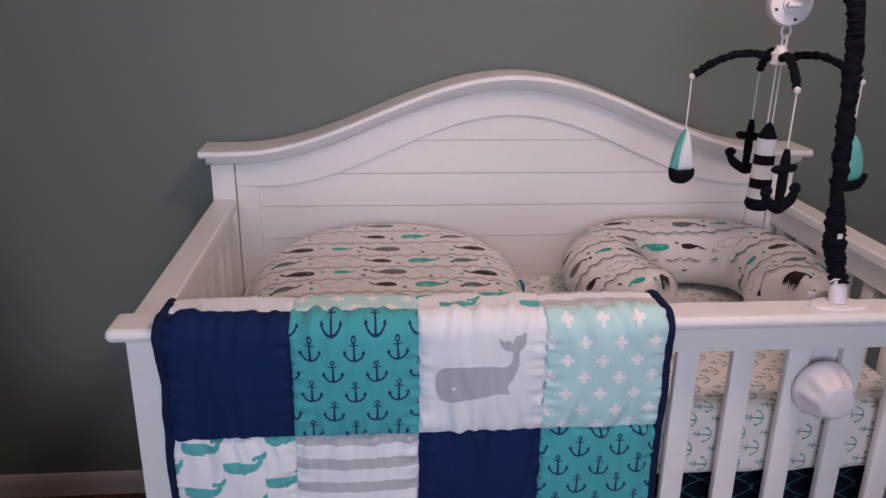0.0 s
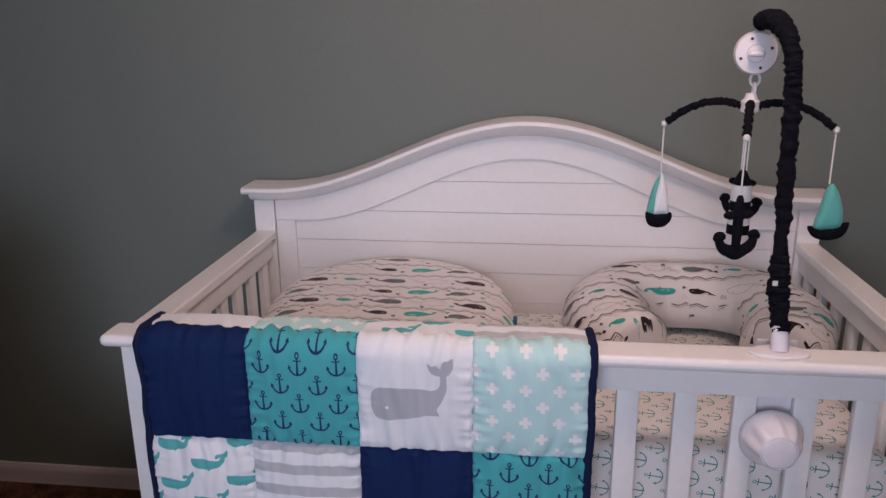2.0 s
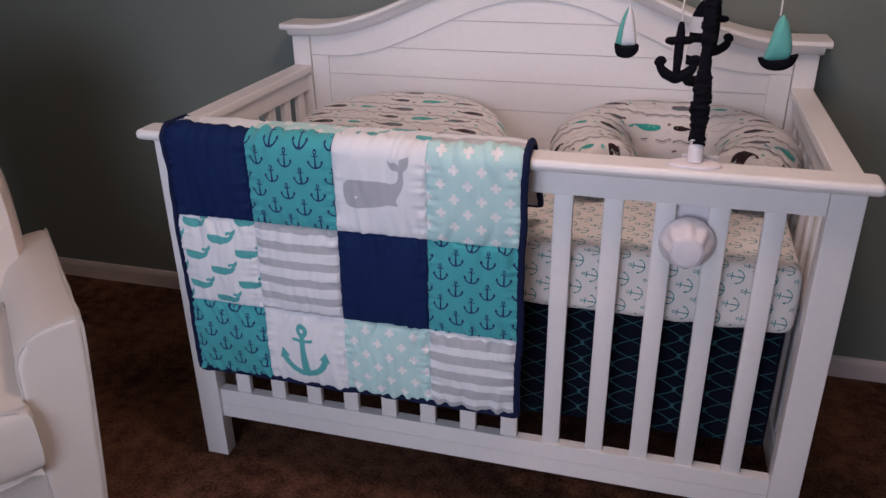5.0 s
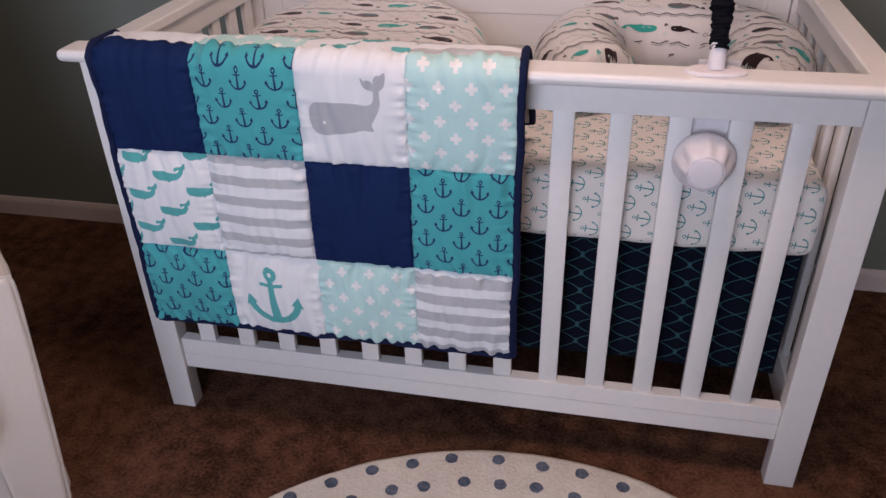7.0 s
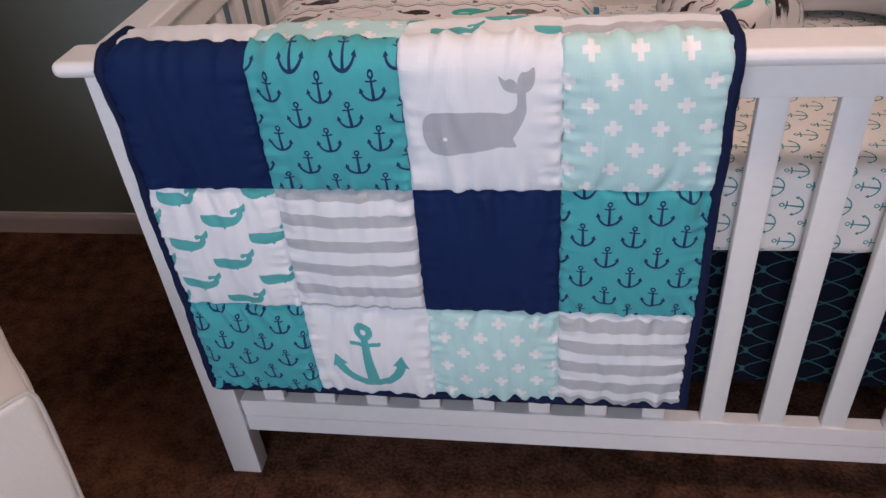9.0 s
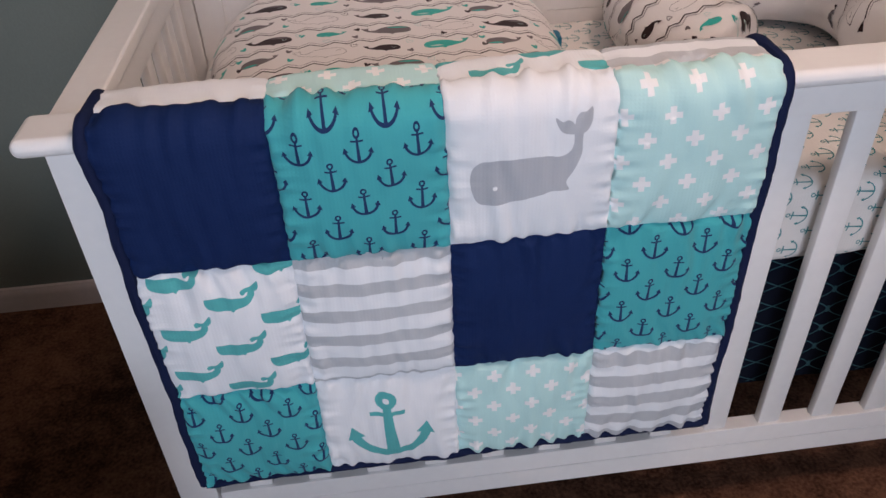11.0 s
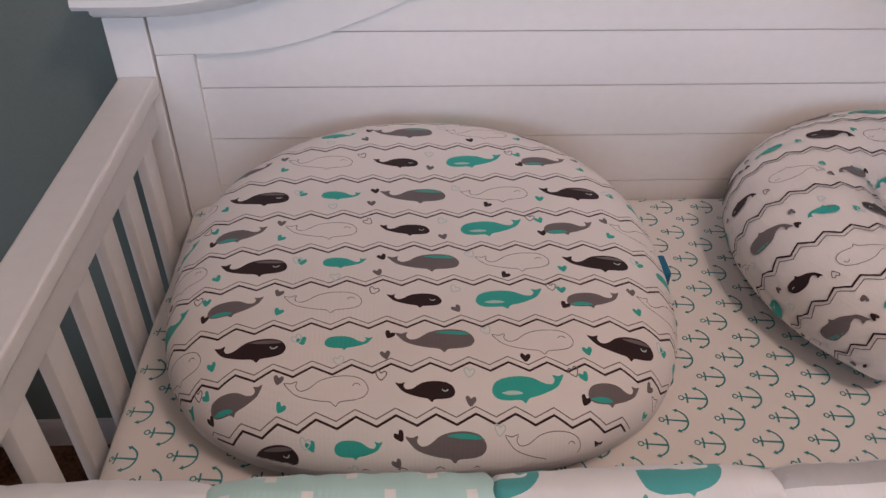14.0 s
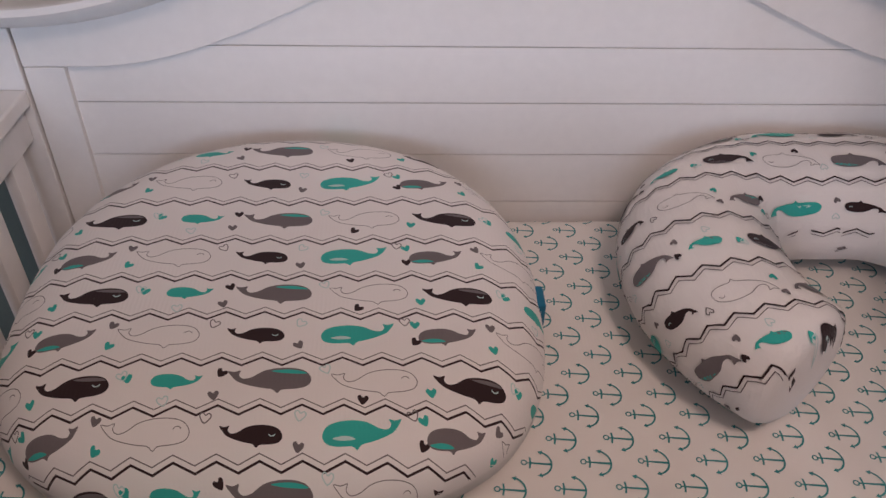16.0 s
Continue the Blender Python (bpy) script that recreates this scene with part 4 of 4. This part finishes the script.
def nurse_lay(x, y):
    # the arms are bent inwards, and the print turns with them
    s = -1 if x < NC.x else 1
    px, py = NC.x + s * 0.185, 0.56
    if y < py:
        a = -s * radians(9) * min(1.0, (py - y) / 0.3)
        dx, dy = x - px, y - py
        x, y = px + dx * math.cos(a) - dy * math.sin(a), py + dx * math.sin(a) + dy * math.cos(a)
    if (x - NC.x) * s < 0:
        return None
    d, t, c = nurse_near(x, y)
    R = nurse_radius(t)
    a = d / max(R, 1e-4) * 0.92
    if a > (2.3 if 0.04 < t < 0.96 else 1.45):
        return None
    q = math.sin(a)
    o = (Vector((x, y, 0)) - c).normalized() if d > 1e-6 else Vector((0, 0, 0))
    x, y = c.x + o.x * q * R, c.y + o.y * q * R
    z = nurse_height(q, t, x, y)
    if a > math.pi / 2:
        z = 0.070 - 0.068 * max(0, 1 - q * q) ** 0.5 * (R / 0.099) ** 0.5 + 0.004 * noise.noise(Vector((x * 9, y * 9, 4)))
    return Vector((x - NC.x, y - NC.y, z)) + (o * math.sin(a) + Vector((0, 0, math.cos(a)))) * 0.0012


# the fabric lies upside down here
NLINES = [-0.90, -0.83, -0.76, -0.69, -0.62, -0.55, -0.468, -0.39, -0.323, -0.26, -0.20, -0.14, -0.08]
for m, tris in whale_print(-0.86, 0.10, NLINES, -0.238, -0.241, 0.34, 0.9).items():
    tris = [tuple(-p for p in t) for t in tris]
    printed("print", tris, nurse_lay, m, ncover, 0.008)

# ---------------------------------------------------------------- crib mobile
mobile = thing("crib_mobile", (0.42, -0.03, 0.8925), "crib mobile with navy fabric arms, stuffed boats, anchors and a lighthouse", "crib mobile")
MB = Vector((0.42, -0.03, 0.8925))


def ruffled(path, r, seg, seed, rough=0.16, freq=34):
    length = sum((b - a).length for a, b in zip(path, path[1:]))
    return tube(path, lambda t, w: r * (1 + rough * noise.noise(Vector((t * length * freq * 5, math.cos(w) * 1.1, math.sin(w) * 1.1 + seed)))
                                         + 0.09 * math.sin(t * length * freq * 11 + 2 * noise.noise(Vector((t * length * 40, seed, 0))))), seg)


def at(x, y, z):
    return Vector((x, y, z)) - MB


part("base_plate", lathe([(0.048, 0.0), (0.048, 0.003), (0.044, 0.0055), (0.016, 0.006)], 40, None, Matrix.Diagonal((1, 0.55, 1, 1))), PLASTIC, mobile, "round white plastic base")
part("socket", lathe([(0.0140, 0.005), (0.0130, 0.042), (0.0120, 0.046)], 24, None, pose(0, 0, 0, -14, 0, 0)), PLASTIC, mobile, "white plastic socket")
spine = catmull([at(0.420, -0.026, 0.928), at(0.420, 0.000, 0.97), at(0.420, 0.018, 1.03), at(0.420, 0.030, 1.10), at(0.420, 0.039, 1.18), at(0.421, 0.049, 1.26),
                 at(0.420, 0.057, 1.32), at(0.418, 0.067, 1.358), at(0.415, 0.092, 1.387), at(0.412, 0.135, 1.407), at(0.410, 0.180, 1.413), at(0.410, 0.222, 1.411), at(0.410, 0.240, 1.408)], 24)
part("pole", tube(spine, lambda t, w: (0.0132 + 0.0042 * math.exp(-((t - 0.12) / 0.045) ** 2) - 0.0035 * math.exp(-((t - 0.22) / 0.03) ** 2) + 0.002 * math.exp(-((t - 0.8) / 0.12) ** 2))
                  * (1 + 0.34 * noise.noise(Vector((t * 80, math.cos(w) * 0.9, math.sin(w) * 0.9))) + 0.22 * noise.noise(Vector((t * 230, math.cos(w) * 1.4, math.sin(w) * 1.4 + 5)))), 18),
     BLACKCLOTH, mobile, "ruffled navy-black fabric sleeve on the pole")
part("sleeve_tag", box(-0.024, -0.016, -0.004, -0.003, 0.117, 0.125, 0), CORD, mobile, "small white tag")
# round music box, faced to the room
mm = Matrix.Translation(at(0.411, 0.258, 1.354)) @ pose(0, 0, 0, 90, 0, -12)
mbox = part("music_box", lathe([(0.033, -0.016), (0.0375, -0.012), (0.039, 0.0), (0.0375, 0.013), (0.035, 0.017), (0.016, 0.0185), (0.015, 0.024)], 40, None, mm), PLASTIC, mobile, "round white music box")
part("winding_knob", box(-0.013, 0.013, -0.005, 0.005, 0.022, 0.042, 0.004, 3), PLASTIC, mbox)
mbox.children[0].matrix_local = mm
for k in range(4):
    w = radians(20 + 90 * k)
    h = part("screw_hole", lathe([(0.0028, 0.0165), (0.0028, 0.019)], 12, None, mm @ Matrix.Translation((0.027 * math.cos(w), 0.027 * math.sin(w), 0))), HOLE, mbox)
part("hanger", tube([at(0.410, 0.240, 1.412), at(0.410, 0.250, 1.405), at(0.411, 0.256, 1.388)], 0.006, 10), PLASTIC, mobile)
for k, (z, turn) in enumerate(((1.307, 0), (1.289, 90))):
    ring = [at(0.415, 0.262, z) + Vector((0.0085 * math.cos(a) * math.cos(radians(turn)), 0.0085 * math.cos(a) * math.sin(radians(turn)), 0.0115 * math.sin(a))) for a in [2 * math.pi * i / 20 for i in range(20)]]
    part("chain_link", tube(ring, 0.0024, 8, None, True), PLASTIC, mobile)
HUB = Vector((0.411, 0.262, 1.262))
part("hub", lathe([(0.011, -0.016), (0.017, -0.012), (0.017, 0.006), (0.012, 0.010), (0.009, 0.020)], 24, None, Matrix.Translation(HUB - MB)), PLASTIC, mobile, "white plastic hub")
DIRS = [Vector((-0.146, 0.038, 0)), Vector((0.144, -0.037, 0)), Vector((-0.038, -0.146, 0)), Vector((0.038, 0.146, 0))]
ENDS = []
for k, d in enumerate(DIRS):
    pts = [HUB - MB + d * f + Vector((0, 0, z)) for f, z in ((0.10, -0.002), (0.3, 0.004), (0.55, 0.0), (0.8, -0.018), (0.97, -0.038))]
    part("arm", ruffled(catmull(pts, 22), 0.0070, 12, k, 0.42, 34), BLACKCLOTH, mobile, "ruffled navy-black fabric arm")
    end = HUB + d + Vector((0, 0, -0.041))
    ENDS.append(end)
    part("knot", lathe([(0.001, -0.006), (0.005, -0.004), (0.006, 0.0), (0.005, 0.004), (0.001, 0.006)], 10, None, Matrix.Translation(end - MB)), CORD, mobile)


def cord(a, b):
    part("cord", tube([a - MB, (a + b) / 2 - MB, b - MB], 0.0016, 8), CORD, mobile, "thin white cord")


def stuffed(outline, thick, m, mat, name, label, parent, n=14):
    """A stuffed felt shape: an outline in the x-z plane swelling towards its middle."""
    pts = catmull([(x, z, 0) for x, z in outline], 5, True)
    c = sum(pts, Vector()) / len(pts)
    bm = bmesh.new()
    rings = []
    for s in (-1, 1):
        for j in range(n):
            f = 1 - j / n
            h = thick / 2 * (1 - f ** 3) ** 0.5
            if s > 0 and j == 0:
                rings.append(rings[0])
                continue
            rings.append([bm.verts.new((c.x + (p.x - c.x) * f, s * h, c.y + (p.y - c.y) * f)) for p in pts])
    k = len(pts)
    for half in (rings[:n], rings[n:]):
        for a, b in zip(half, half[1:]):
            for i in range(k):
                bm.faces.new((a[i], a[(i + 1) % k], b[(i + 1) % k], b[i]))
        bm.faces.new(half[-1])
    bmesh.ops.recalc_face_normals(bm, faces=bm.faces[:])
    bmesh.ops.transform(bm, matrix=m, verts=bm.verts[:])
    return part(name, bm, mat, parent, label, True, 70)


def boat(end, top, turn, swap):
    cord(end, Vector((end.x, end.y, top)))
    m = Matrix.Translation(Vector((end.x, end.y, top)) - MB) @ pose(0, 0, 0, 0, 0, turn)
    if swap:        # one broad sail, bellied to one side, hull tipped
        m = m @ pose(0, 0, 0, 0, -8, 0)
        stuffed([(0.004, 0.0), (-0.006, -0.012), (-0.018, -0.045), (-0.030, -0.082), (-0.008, -0.086), (0.016, -0.084), (0.022, -0.06), (0.018, -0.025), (0.010, -0.004)], 0.03, m, SAILCLOTH, "sail", "stuffed sea-green sail", mobile)
        stuffed([(-0.040, -0.076), (-0.02, -0.083), (0.0, -0.085), (0.022, -0.083), (0.034, -0.077), (0.024, -0.098), (0.005, -0.106), (-0.018, -0.104), (-0.034, -0.094)], 0.03, m, BLACKCLOTH, "hull", "stuffed navy hull", mobile)
        return
    stuffed([(-0.024, -0.076), (-0.010, -0.079), (0.008, -0.079), (0.025, -0.077), (0.026, -0.092), (0.014, -0.105), (-0.004, -0.108), (-0.020, -0.100)], 0.03, m, BLACKCLOTH, "hull", "stuffed navy hull", mobile)
    stuffed([(0.0, 0.002), (-0.010, -0.018), (-0.018, -0.045), (-0.023, -0.079), (-0.016, -0.081), (-0.009, -0.080), (-0.007, -0.04), (-0.002, -0.012)], 0.022, m, SAILCLOTH, "sail", "stuffed sea-green sail", mobile)
    stuffed([(0.002, 0.002), (0.010, -0.014), (0.017, -0.045), (0.020, -0.079), (0.008, -0.081), (-0.011, -0.080), (-0.009, -0.04), (-0.003, -0.010)], 0.026, m, COTTON, "sail", "stuffed white sail", mobile)


boat(ENDS[0], 1.122, 0, False)
boat(ENDS[1], 1.122, 0, True)


def felt_anchor(end, top, turn):
    cord(end, Vector((end.x, end.y, top)))
    m = Matrix.Translation(Vector((end.x, end.y, top)) - MB) @ pose(0, 0, 0, 0, 0, turn)
    bm = bmesh.new()

    def bit(pts, r):
        tube(catmull([Vector(p) for p in pts], 6), lambda t, w: r * (0.35 + 0.65 * (1 - abs(2 * t - 1) ** 4)) * (1 + 0.12 * noise.noise(Vector((t * 9, math.cos(w), math.sin(w))))), 12, bm)
    bit([(0, 0, 0.004), (0, 0, -0.03), (0, 0, -0.065), (0, 0, -0.104)], 0.0085)
    bit([(-0.028, 0, -0.030), (-0.012, 0, -0.031), (0.012, 0, -0.031), (0.028, 0, -0.030)], 0.0080)
    bit([(-0.036, 0, -0.066), (-0.030, 0, -0.084), (-0.015, 0, -0.096), (0, 0, -0.102), (0.015, 0, -0.096), (0.030, 0, -0.084), (0.036, 0, -0.066)], 0.0100)
    for s in (-1, 1):
        bit([(s * 0.024, 0, -0.072), (s * 0.034, 0, -0.066), (s * 0.042, 0, -0.076)], 0.0075)
    bmesh.ops.transform(bm, matrix=m, verts=bm.verts[:])
    part("stuffed_anchor", bm, BLACKCLOTH, mobile, "stuffed navy-black felt anchor", True, 80)


felt_anchor(ENDS[2], 1.118, 20)
felt_anchor(ENDS[3], 1.118, -35)
# lighthouse: banded tower below the hub
cord(HUB + Vector((-0.004, 0, -0.01)), Vector((0.407, 0.262, 1.14)))
cord(HUB + Vector((0.006, 0.002, -0.01)), Vector((0.416, 0.262, 1.13)))
tower = [(0.001, 1.142), (0.007, 1.136), (0.014, 1.122), (0.0180, 1.112), (0.0180, 1.1115), (0.0190, 1.081), (0.0190, 1.0805), (0.0195, 1.062), (0.0195, 1.0615), (0.0205, 1.035),
         (0.0205, 1.0345), (0.021, 1.016), (0.021, 1.0155), (0.0215, 0.996), (0.0215, 0.9955), (0.025, 0.982), (0.018, 0.972), (0.001, 0.970)]
for i0, i1, mat in ((0, 3, BLACKCLOTH), (4, 5, COTTON), (6, 7, BLACKCLOTH), (8, 9, COTTON), (10, 11, BLACKCLOTH), (12, 13, COTTON), (14, 17, BLACKCLOTH)):
    part("lighthouse_band", lathe([(r, z - MB.z) for r, z in tower[i0:i1 + 1]][::-1], 20, None, Matrix.Translation((0.411 - MB.x, 0.262 - MB.y, 0))), mat, mobile, "stuffed felt band of the lighthouse")
# screw knob in front of the slats, clamp plate behind
knob_m = Matrix.Translation(at(0.425, -0.022, 0.737)) @ pose(0, 0, 0, 90, 0, 0) @ Matrix.Scale(0.93, 4)
kb = bmesh.new()
rings, seg = [], 64
for r, h, lobes in ((0.001, 0.060, 0), (0.026, 0.060, 0), (0.029, 0.058, 0), (0.030, 0.055, 0), (0.031, 0.058, 0), (0.034, 0.056, 0.2), (0.039, 0.045, 0.8), (0.044, 0.030, 1.0), (0.047, 0.018, 0.6), (0.053, 0.012, 0), (0.056, 0.006, 0), (0.055, 0.001, 0), (0.001, 0.001, 0)):
    rings.append([kb.verts.new(((r + lobes * 0.0035 * math.cos(8 * 2 * math.pi * i / seg)) * math.cos(2 * math.pi * i / seg), (r + lobes * 0.0035 * math.cos(8 * 2 * math.pi * i / seg)) * math.sin(2 * math.pi * i / seg), h)) for i in range(seg)])
for a, b in zip(rings, rings[1:]):
    for i in range(seg):
        kb.faces.new((a[i], b[i], b[(i + 1) % seg], a[(i + 1) % seg]))
bmesh.ops.transform(kb, matrix=knob_m, verts=kb.verts[:])
bmesh.ops.recalc_face_normals(kb, faces=kb.faces[:])
part("screw_knob", kb, PLASTIC, mobile, "scalloped white plastic screw knob", True, 60)
part("clamp_plate", box(-0.022, 0.044, 0.0315, 0.050, -0.222, -0.026, 0.004), PLASTIC, mobile, "pale lilac plastic clamp plate")
part("clamp_hook", box(-0.022, 0.044, 0.0505, 0.056, -0.222, 0.003, 0.002), PLASTIC, mobile)

# ---------------------------------------------------------------- armchair
F = Vector((-0.712, -0.367, 0))
FWD = Vector((0.731, -0.682, 0))
turn = math.degrees(math.atan2(FWD.y, FWD.x)) + 90        # local -y looks forward
chair = thing("armchair", (0, 0, 0), "cream leatherette upholstered armchair with piped edges, standing on carpet", "armchair")
CW = 0.375
side = Vector((0.682, 0.731, 0))
chair.matrix_basis = Matrix.Translation(F - side * CW) @ pose(0, 0, 0, 0, 0, turn)
# local axes: x to the arm beside the crib, y backwards from the arm's front


def arm_top(y):
    return 0.600 - 0.052 * y / 0.68


def arm_section(s, y, inset=0.0):
    """Outline of the arm across its length: sharp outer edge, top falling inwards to a round shoulder."""
    zt = arm_top(y) - inset
    xo, xi = CW - inset, CW - 0.122 + inset
    pts = [(xo - 0.030, 0.075), (xo - 0.014, 0.25), (xo + 0.002, 0.45), (xo + 0.010, zt - 0.035), (xo + 0.007, zt - 0.004), (xo - 0.008, zt), (xo - 0.050, zt - 0.006), (xo - 0.080, zt - 0.018),
           (xi + 0.020, zt - 0.036), (xi + 0.005, zt - 0.062), (xi, zt - 0.105), (xi - 0.002, 0.30), (xi, 0.075)]
    return [(p.x, p.y) for p in catmull([(x, z, 0) for x, z in pts], 4)]


def arm(s):
    """Arm lofted from front to back, its ends eased over."""
    bm = bmesh.new()
    stations = [(-0.006, 0.012), (-0.003, 0.004), (0.004, 0.0)] + [(0.04 + 0.6 * i / 14, 0.0) for i in range(15)] + [(0.662, 0.004), (0.678, 0.014), (0.686, 0.032), (0.690, 0.06)]
    rings = []
    for y, inset in stations:
        ring = []
        for x, z in arm_section(s, y, inset):
            lump = 0.003 * noise.noise(Vector((x * 8, y * 8, z * 8 + s)))
            ring.append(bm.verts.new((s * (x + lump), y, z + lump * 0.6)))
        rings.append(ring)
    for p, q in zip(rings, rings[1:]):
        for i in range(len(p) - 1):
            bm.faces.new((p[i], p[i + 1], q[i + 1], q[i]))
    bm.faces.new(rings[0])
    bm.faces.new(rings[-1][::-1])
    bmesh.ops.recalc_face_normals(bm, faces=bm.faces[:])
    return part("armrest", bm, LEATHER, chair, "", True, 60)


for s in (-1, 1):
    a = arm(s)
    path = [Vector((s * x, 0.001 + 0.001 * noise.noise(Vector((x * 40, z * 30, s))), z)) for x, z in arm_section(s, 0.0, 0.001)]
    part("piping", tube(path, 0.0035, 8), PIPING, a)
    path = [Vector((s * (CW + 0.008 + 0.002 * noise.noise(Vector((y * 14, s, 0)))), y, arm_top(y) - 0.003 + 0.003 * noise.noise(Vector((y * 11, s, 4))))) for y in [0.66 * i / 40 for i in range(41)]]
    part("piping", tube(path, 0.0035, 8), PIPING, a)
bm = soft_box((0.508, 0.50, 0.17), 0.03, 12, 0.003, 0.022, 4)
for v in bm.verts:
    v.co += Vector((0, 0.215, 0.375))
seat = part("seat", bm, LEATHER, chair, "", True, 60)
rim = [Vector((math.copysign(min(0.25, abs(0.25 * math.cos(a)) ** 0.3 * 0.25 / 0.25 ** 0.3), math.cos(a)), -0.03, 0.375 + math.copysign(min(0.082, abs(math.sin(a)) ** 0.3 * 0.082), math.sin(a)))) for a in [2 * math.pi * i / 40 for i in range(40)]]
part("piping", tube(rim, 0.004, 6, None, True), PIPING, seat)


def back_piece(z0, z1, bulge, seed):
    bm = soft_box((0.600, 0.17, z1 - z0), 0.045, 12, 0.003, 0.02, seed)
    for v in bm.verts:
        z = v.co.z + (z0 + z1) / 2
        x = v.co.x * (1.0 + 0.02 * math.sin((z - 0.4) * 5) - (0.07 * max(0, z - 0.92) / 0.1 if z > 0.92 else 0))
        v.co = Vector((x, v.co.y + 0.55 + 0.27 * (z - 0.44) - bulge, z))
    return bm


for z0, z1, b, sd in ((0.36, 0.775, 0.0, 1), (0.765, 1.045, 0.012, 2)):
    bk = part("backrest", back_piece(z0, z1, b, sd), LEATHER, chair, "", True, 60)
for s in (-1, 1):
    path = [Vector((s * (0.297 + 0.006 * math.sin((z - 0.4) * 5) - (0.03 if z > 1.0 else 0)), 0.49 + 0.27 * (z - 0.44), z)) for z in [0.5 + 0.5 * i / 20 for i in range(21)]]
    part("piping", tube(path, 0.004, 8), PIPING, bk)
part("base", box(-CW + 0.02, CW - 0.02, 0.02, 0.62, 0.06, 0.30, 0.02, 3), LEATHER, chair)
for sx in (-1, 1):
    for y in (0.06, 0.56):
        part("foot", lathe([(0.02, 0), (0.028, 0.061)], 16, None, Matrix.Translation((sx * 0.30, y, 0))), SLAT, chair)

# ---------------------------------------------------------------- round rug
RC, RR = Vector((0.17, -0.80, 0.0)), 0.76
rug = thing("round_rug", RC, "round cream pile rug with slate blue dots and black marks", "rug")
bm = bmesh.new()
prof = [(0.0, 0.013), (0.2, 0.013), (0.45, 0.013), (0.65, 0.013), (RR - 0.012, 0.013), (RR - 0.003, 0.010), (RR, 0.004), (RR - 0.002, 0.0)]
rings = [[bm.verts.new(((max(r, 0.001) + (0.004 * noise.noise(Vector((math.cos(a) * 9, math.sin(a) * 9, 0))) if r > 0.7 else 0)) * math.cos(a), (max(r, 0.001) + (0.004 * noise.noise(Vector((math.cos(a) * 9, math.sin(a) * 9, 0))) if r > 0.7 else 0)) * math.sin(a), z)) for a in [2 * math.pi * i / 120 for i in range(120)]] for r, z in prof]
for a, b in zip(rings, rings[1:]):
    for i in range(120):
        bm.faces.new((a[i], b[i], b[(i + 1) % 120], a[(i + 1) % 120]))
bmesh.ops.recalc_face_normals(bm, faces=bm.faces[:])
pile = part("rug_surface", bm, RUGWHITE, rug, "cream rug pile", True, 50)


def tuft(name, pts, mat):
    """A patch of coloured pile, standing slightly proud."""
    bm = bmesh.new()
    lo = [bm.verts.new((p[0], p[1], 0.0125)) for p in pts]
    hi = [bm.verts.new((p[0] * 0.998 , p[1] * 0.998, 0.0146)) for p in pts]
    bm.faces.new(hi)
    for i in range(len(pts)):
        bm.faces.new((lo[i], lo[(i + 1) % len(pts)], hi[(i + 1) % len(pts)], hi[i]))
    bmesh.ops.recalc_face_normals(bm, faces=bm.faces[:])
    return part(name, bm, mat, pile, "", True, 40)


for radius, pitch, start in ((0.727, 0.091, 0.045), (0.660, 0.078, 0.01)):
    count = int(2 * math.pi * radius / pitch)
    for i in range(count):
        a = 2 * math.pi * i / count + start + random.uniform(-0.012, 0.012)
        r = radius + random.uniform(-0.006, 0.006)
        tuft("dot", [(r * math.cos(a) + 0.0145 * (1 + 0.12 * random.uniform(-1, 1)) * math.cos(w), r * math.sin(a) + 0.0145 * math.sin(w)) for w in [2 * math.pi * k / 10 for k in range(10)]], RUGDOT)
count = 44
for i in range(count):
    a = 2 * math.pi * i / count
    pts = []
    for r, da in ((0.56, -0.03), (0.615, 0.0), (0.612, 0.075), (0.56, 0.045)):
        pts.append((r * math.cos(a + da), r * math.sin(a + da)))
    if i % 8 not in (6, 7):
        tuft("black_mark", pts, RUGBLACK)

# ---------------------------------------------------------------- wall ornament above the crib
orn = thing("wall_anchor", (-0.047, NORTH, 1.48), "navy wooden anchor wall ornament wound with tan rope", "wall decor")
bm = bmesh.new()
shape = [(0, 0), (0.075, 0.085), (0.16, 0.16), (0.13, 0.18), (0.05, 0.13), (0.018, 0.14), (0.018, 0.36), (-0.018, 0.36), (-0.018, 0.14), (-0.05, 0.13), (-0.13, 0.18), (-0.16, 0.16), (-0.075, 0.085)]
f = [bm.verts.new((x, -0.030, z)) for x, z in shape]
b = [bm.verts.new((x, -0.002, z)) for x, z in shape]
bm.faces.new(f)
bm.faces.new(b[::-1])
for i in range(len(shape)):
    bm.faces.new((f[i], b[i], b[(i + 1) % len(shape)], f[(i + 1) % len(shape)]))
bmesh.ops.recalc_face_normals(bm, faces=bm.faces[:])
part("plate", bm, NAVYWOOD, orn, "navy painted wooden anchor", False)
for s in (-1, 1):
    for k in range(3):
        d = 0.050 + 0.012 * k
        ring = [Vector((s * (d + 0.004 * math.cos(a)), -0.016 + 0.02 * math.cos(a), d * 1.10 + 0.012 + 0.034 * math.sin(a))) for a in [2 * math.pi * i / 16 for i in range(16)]]
        part("rope_turn", tube(ring, 0.006, 8, None, True), ROPE, orn, "tan rope winding")
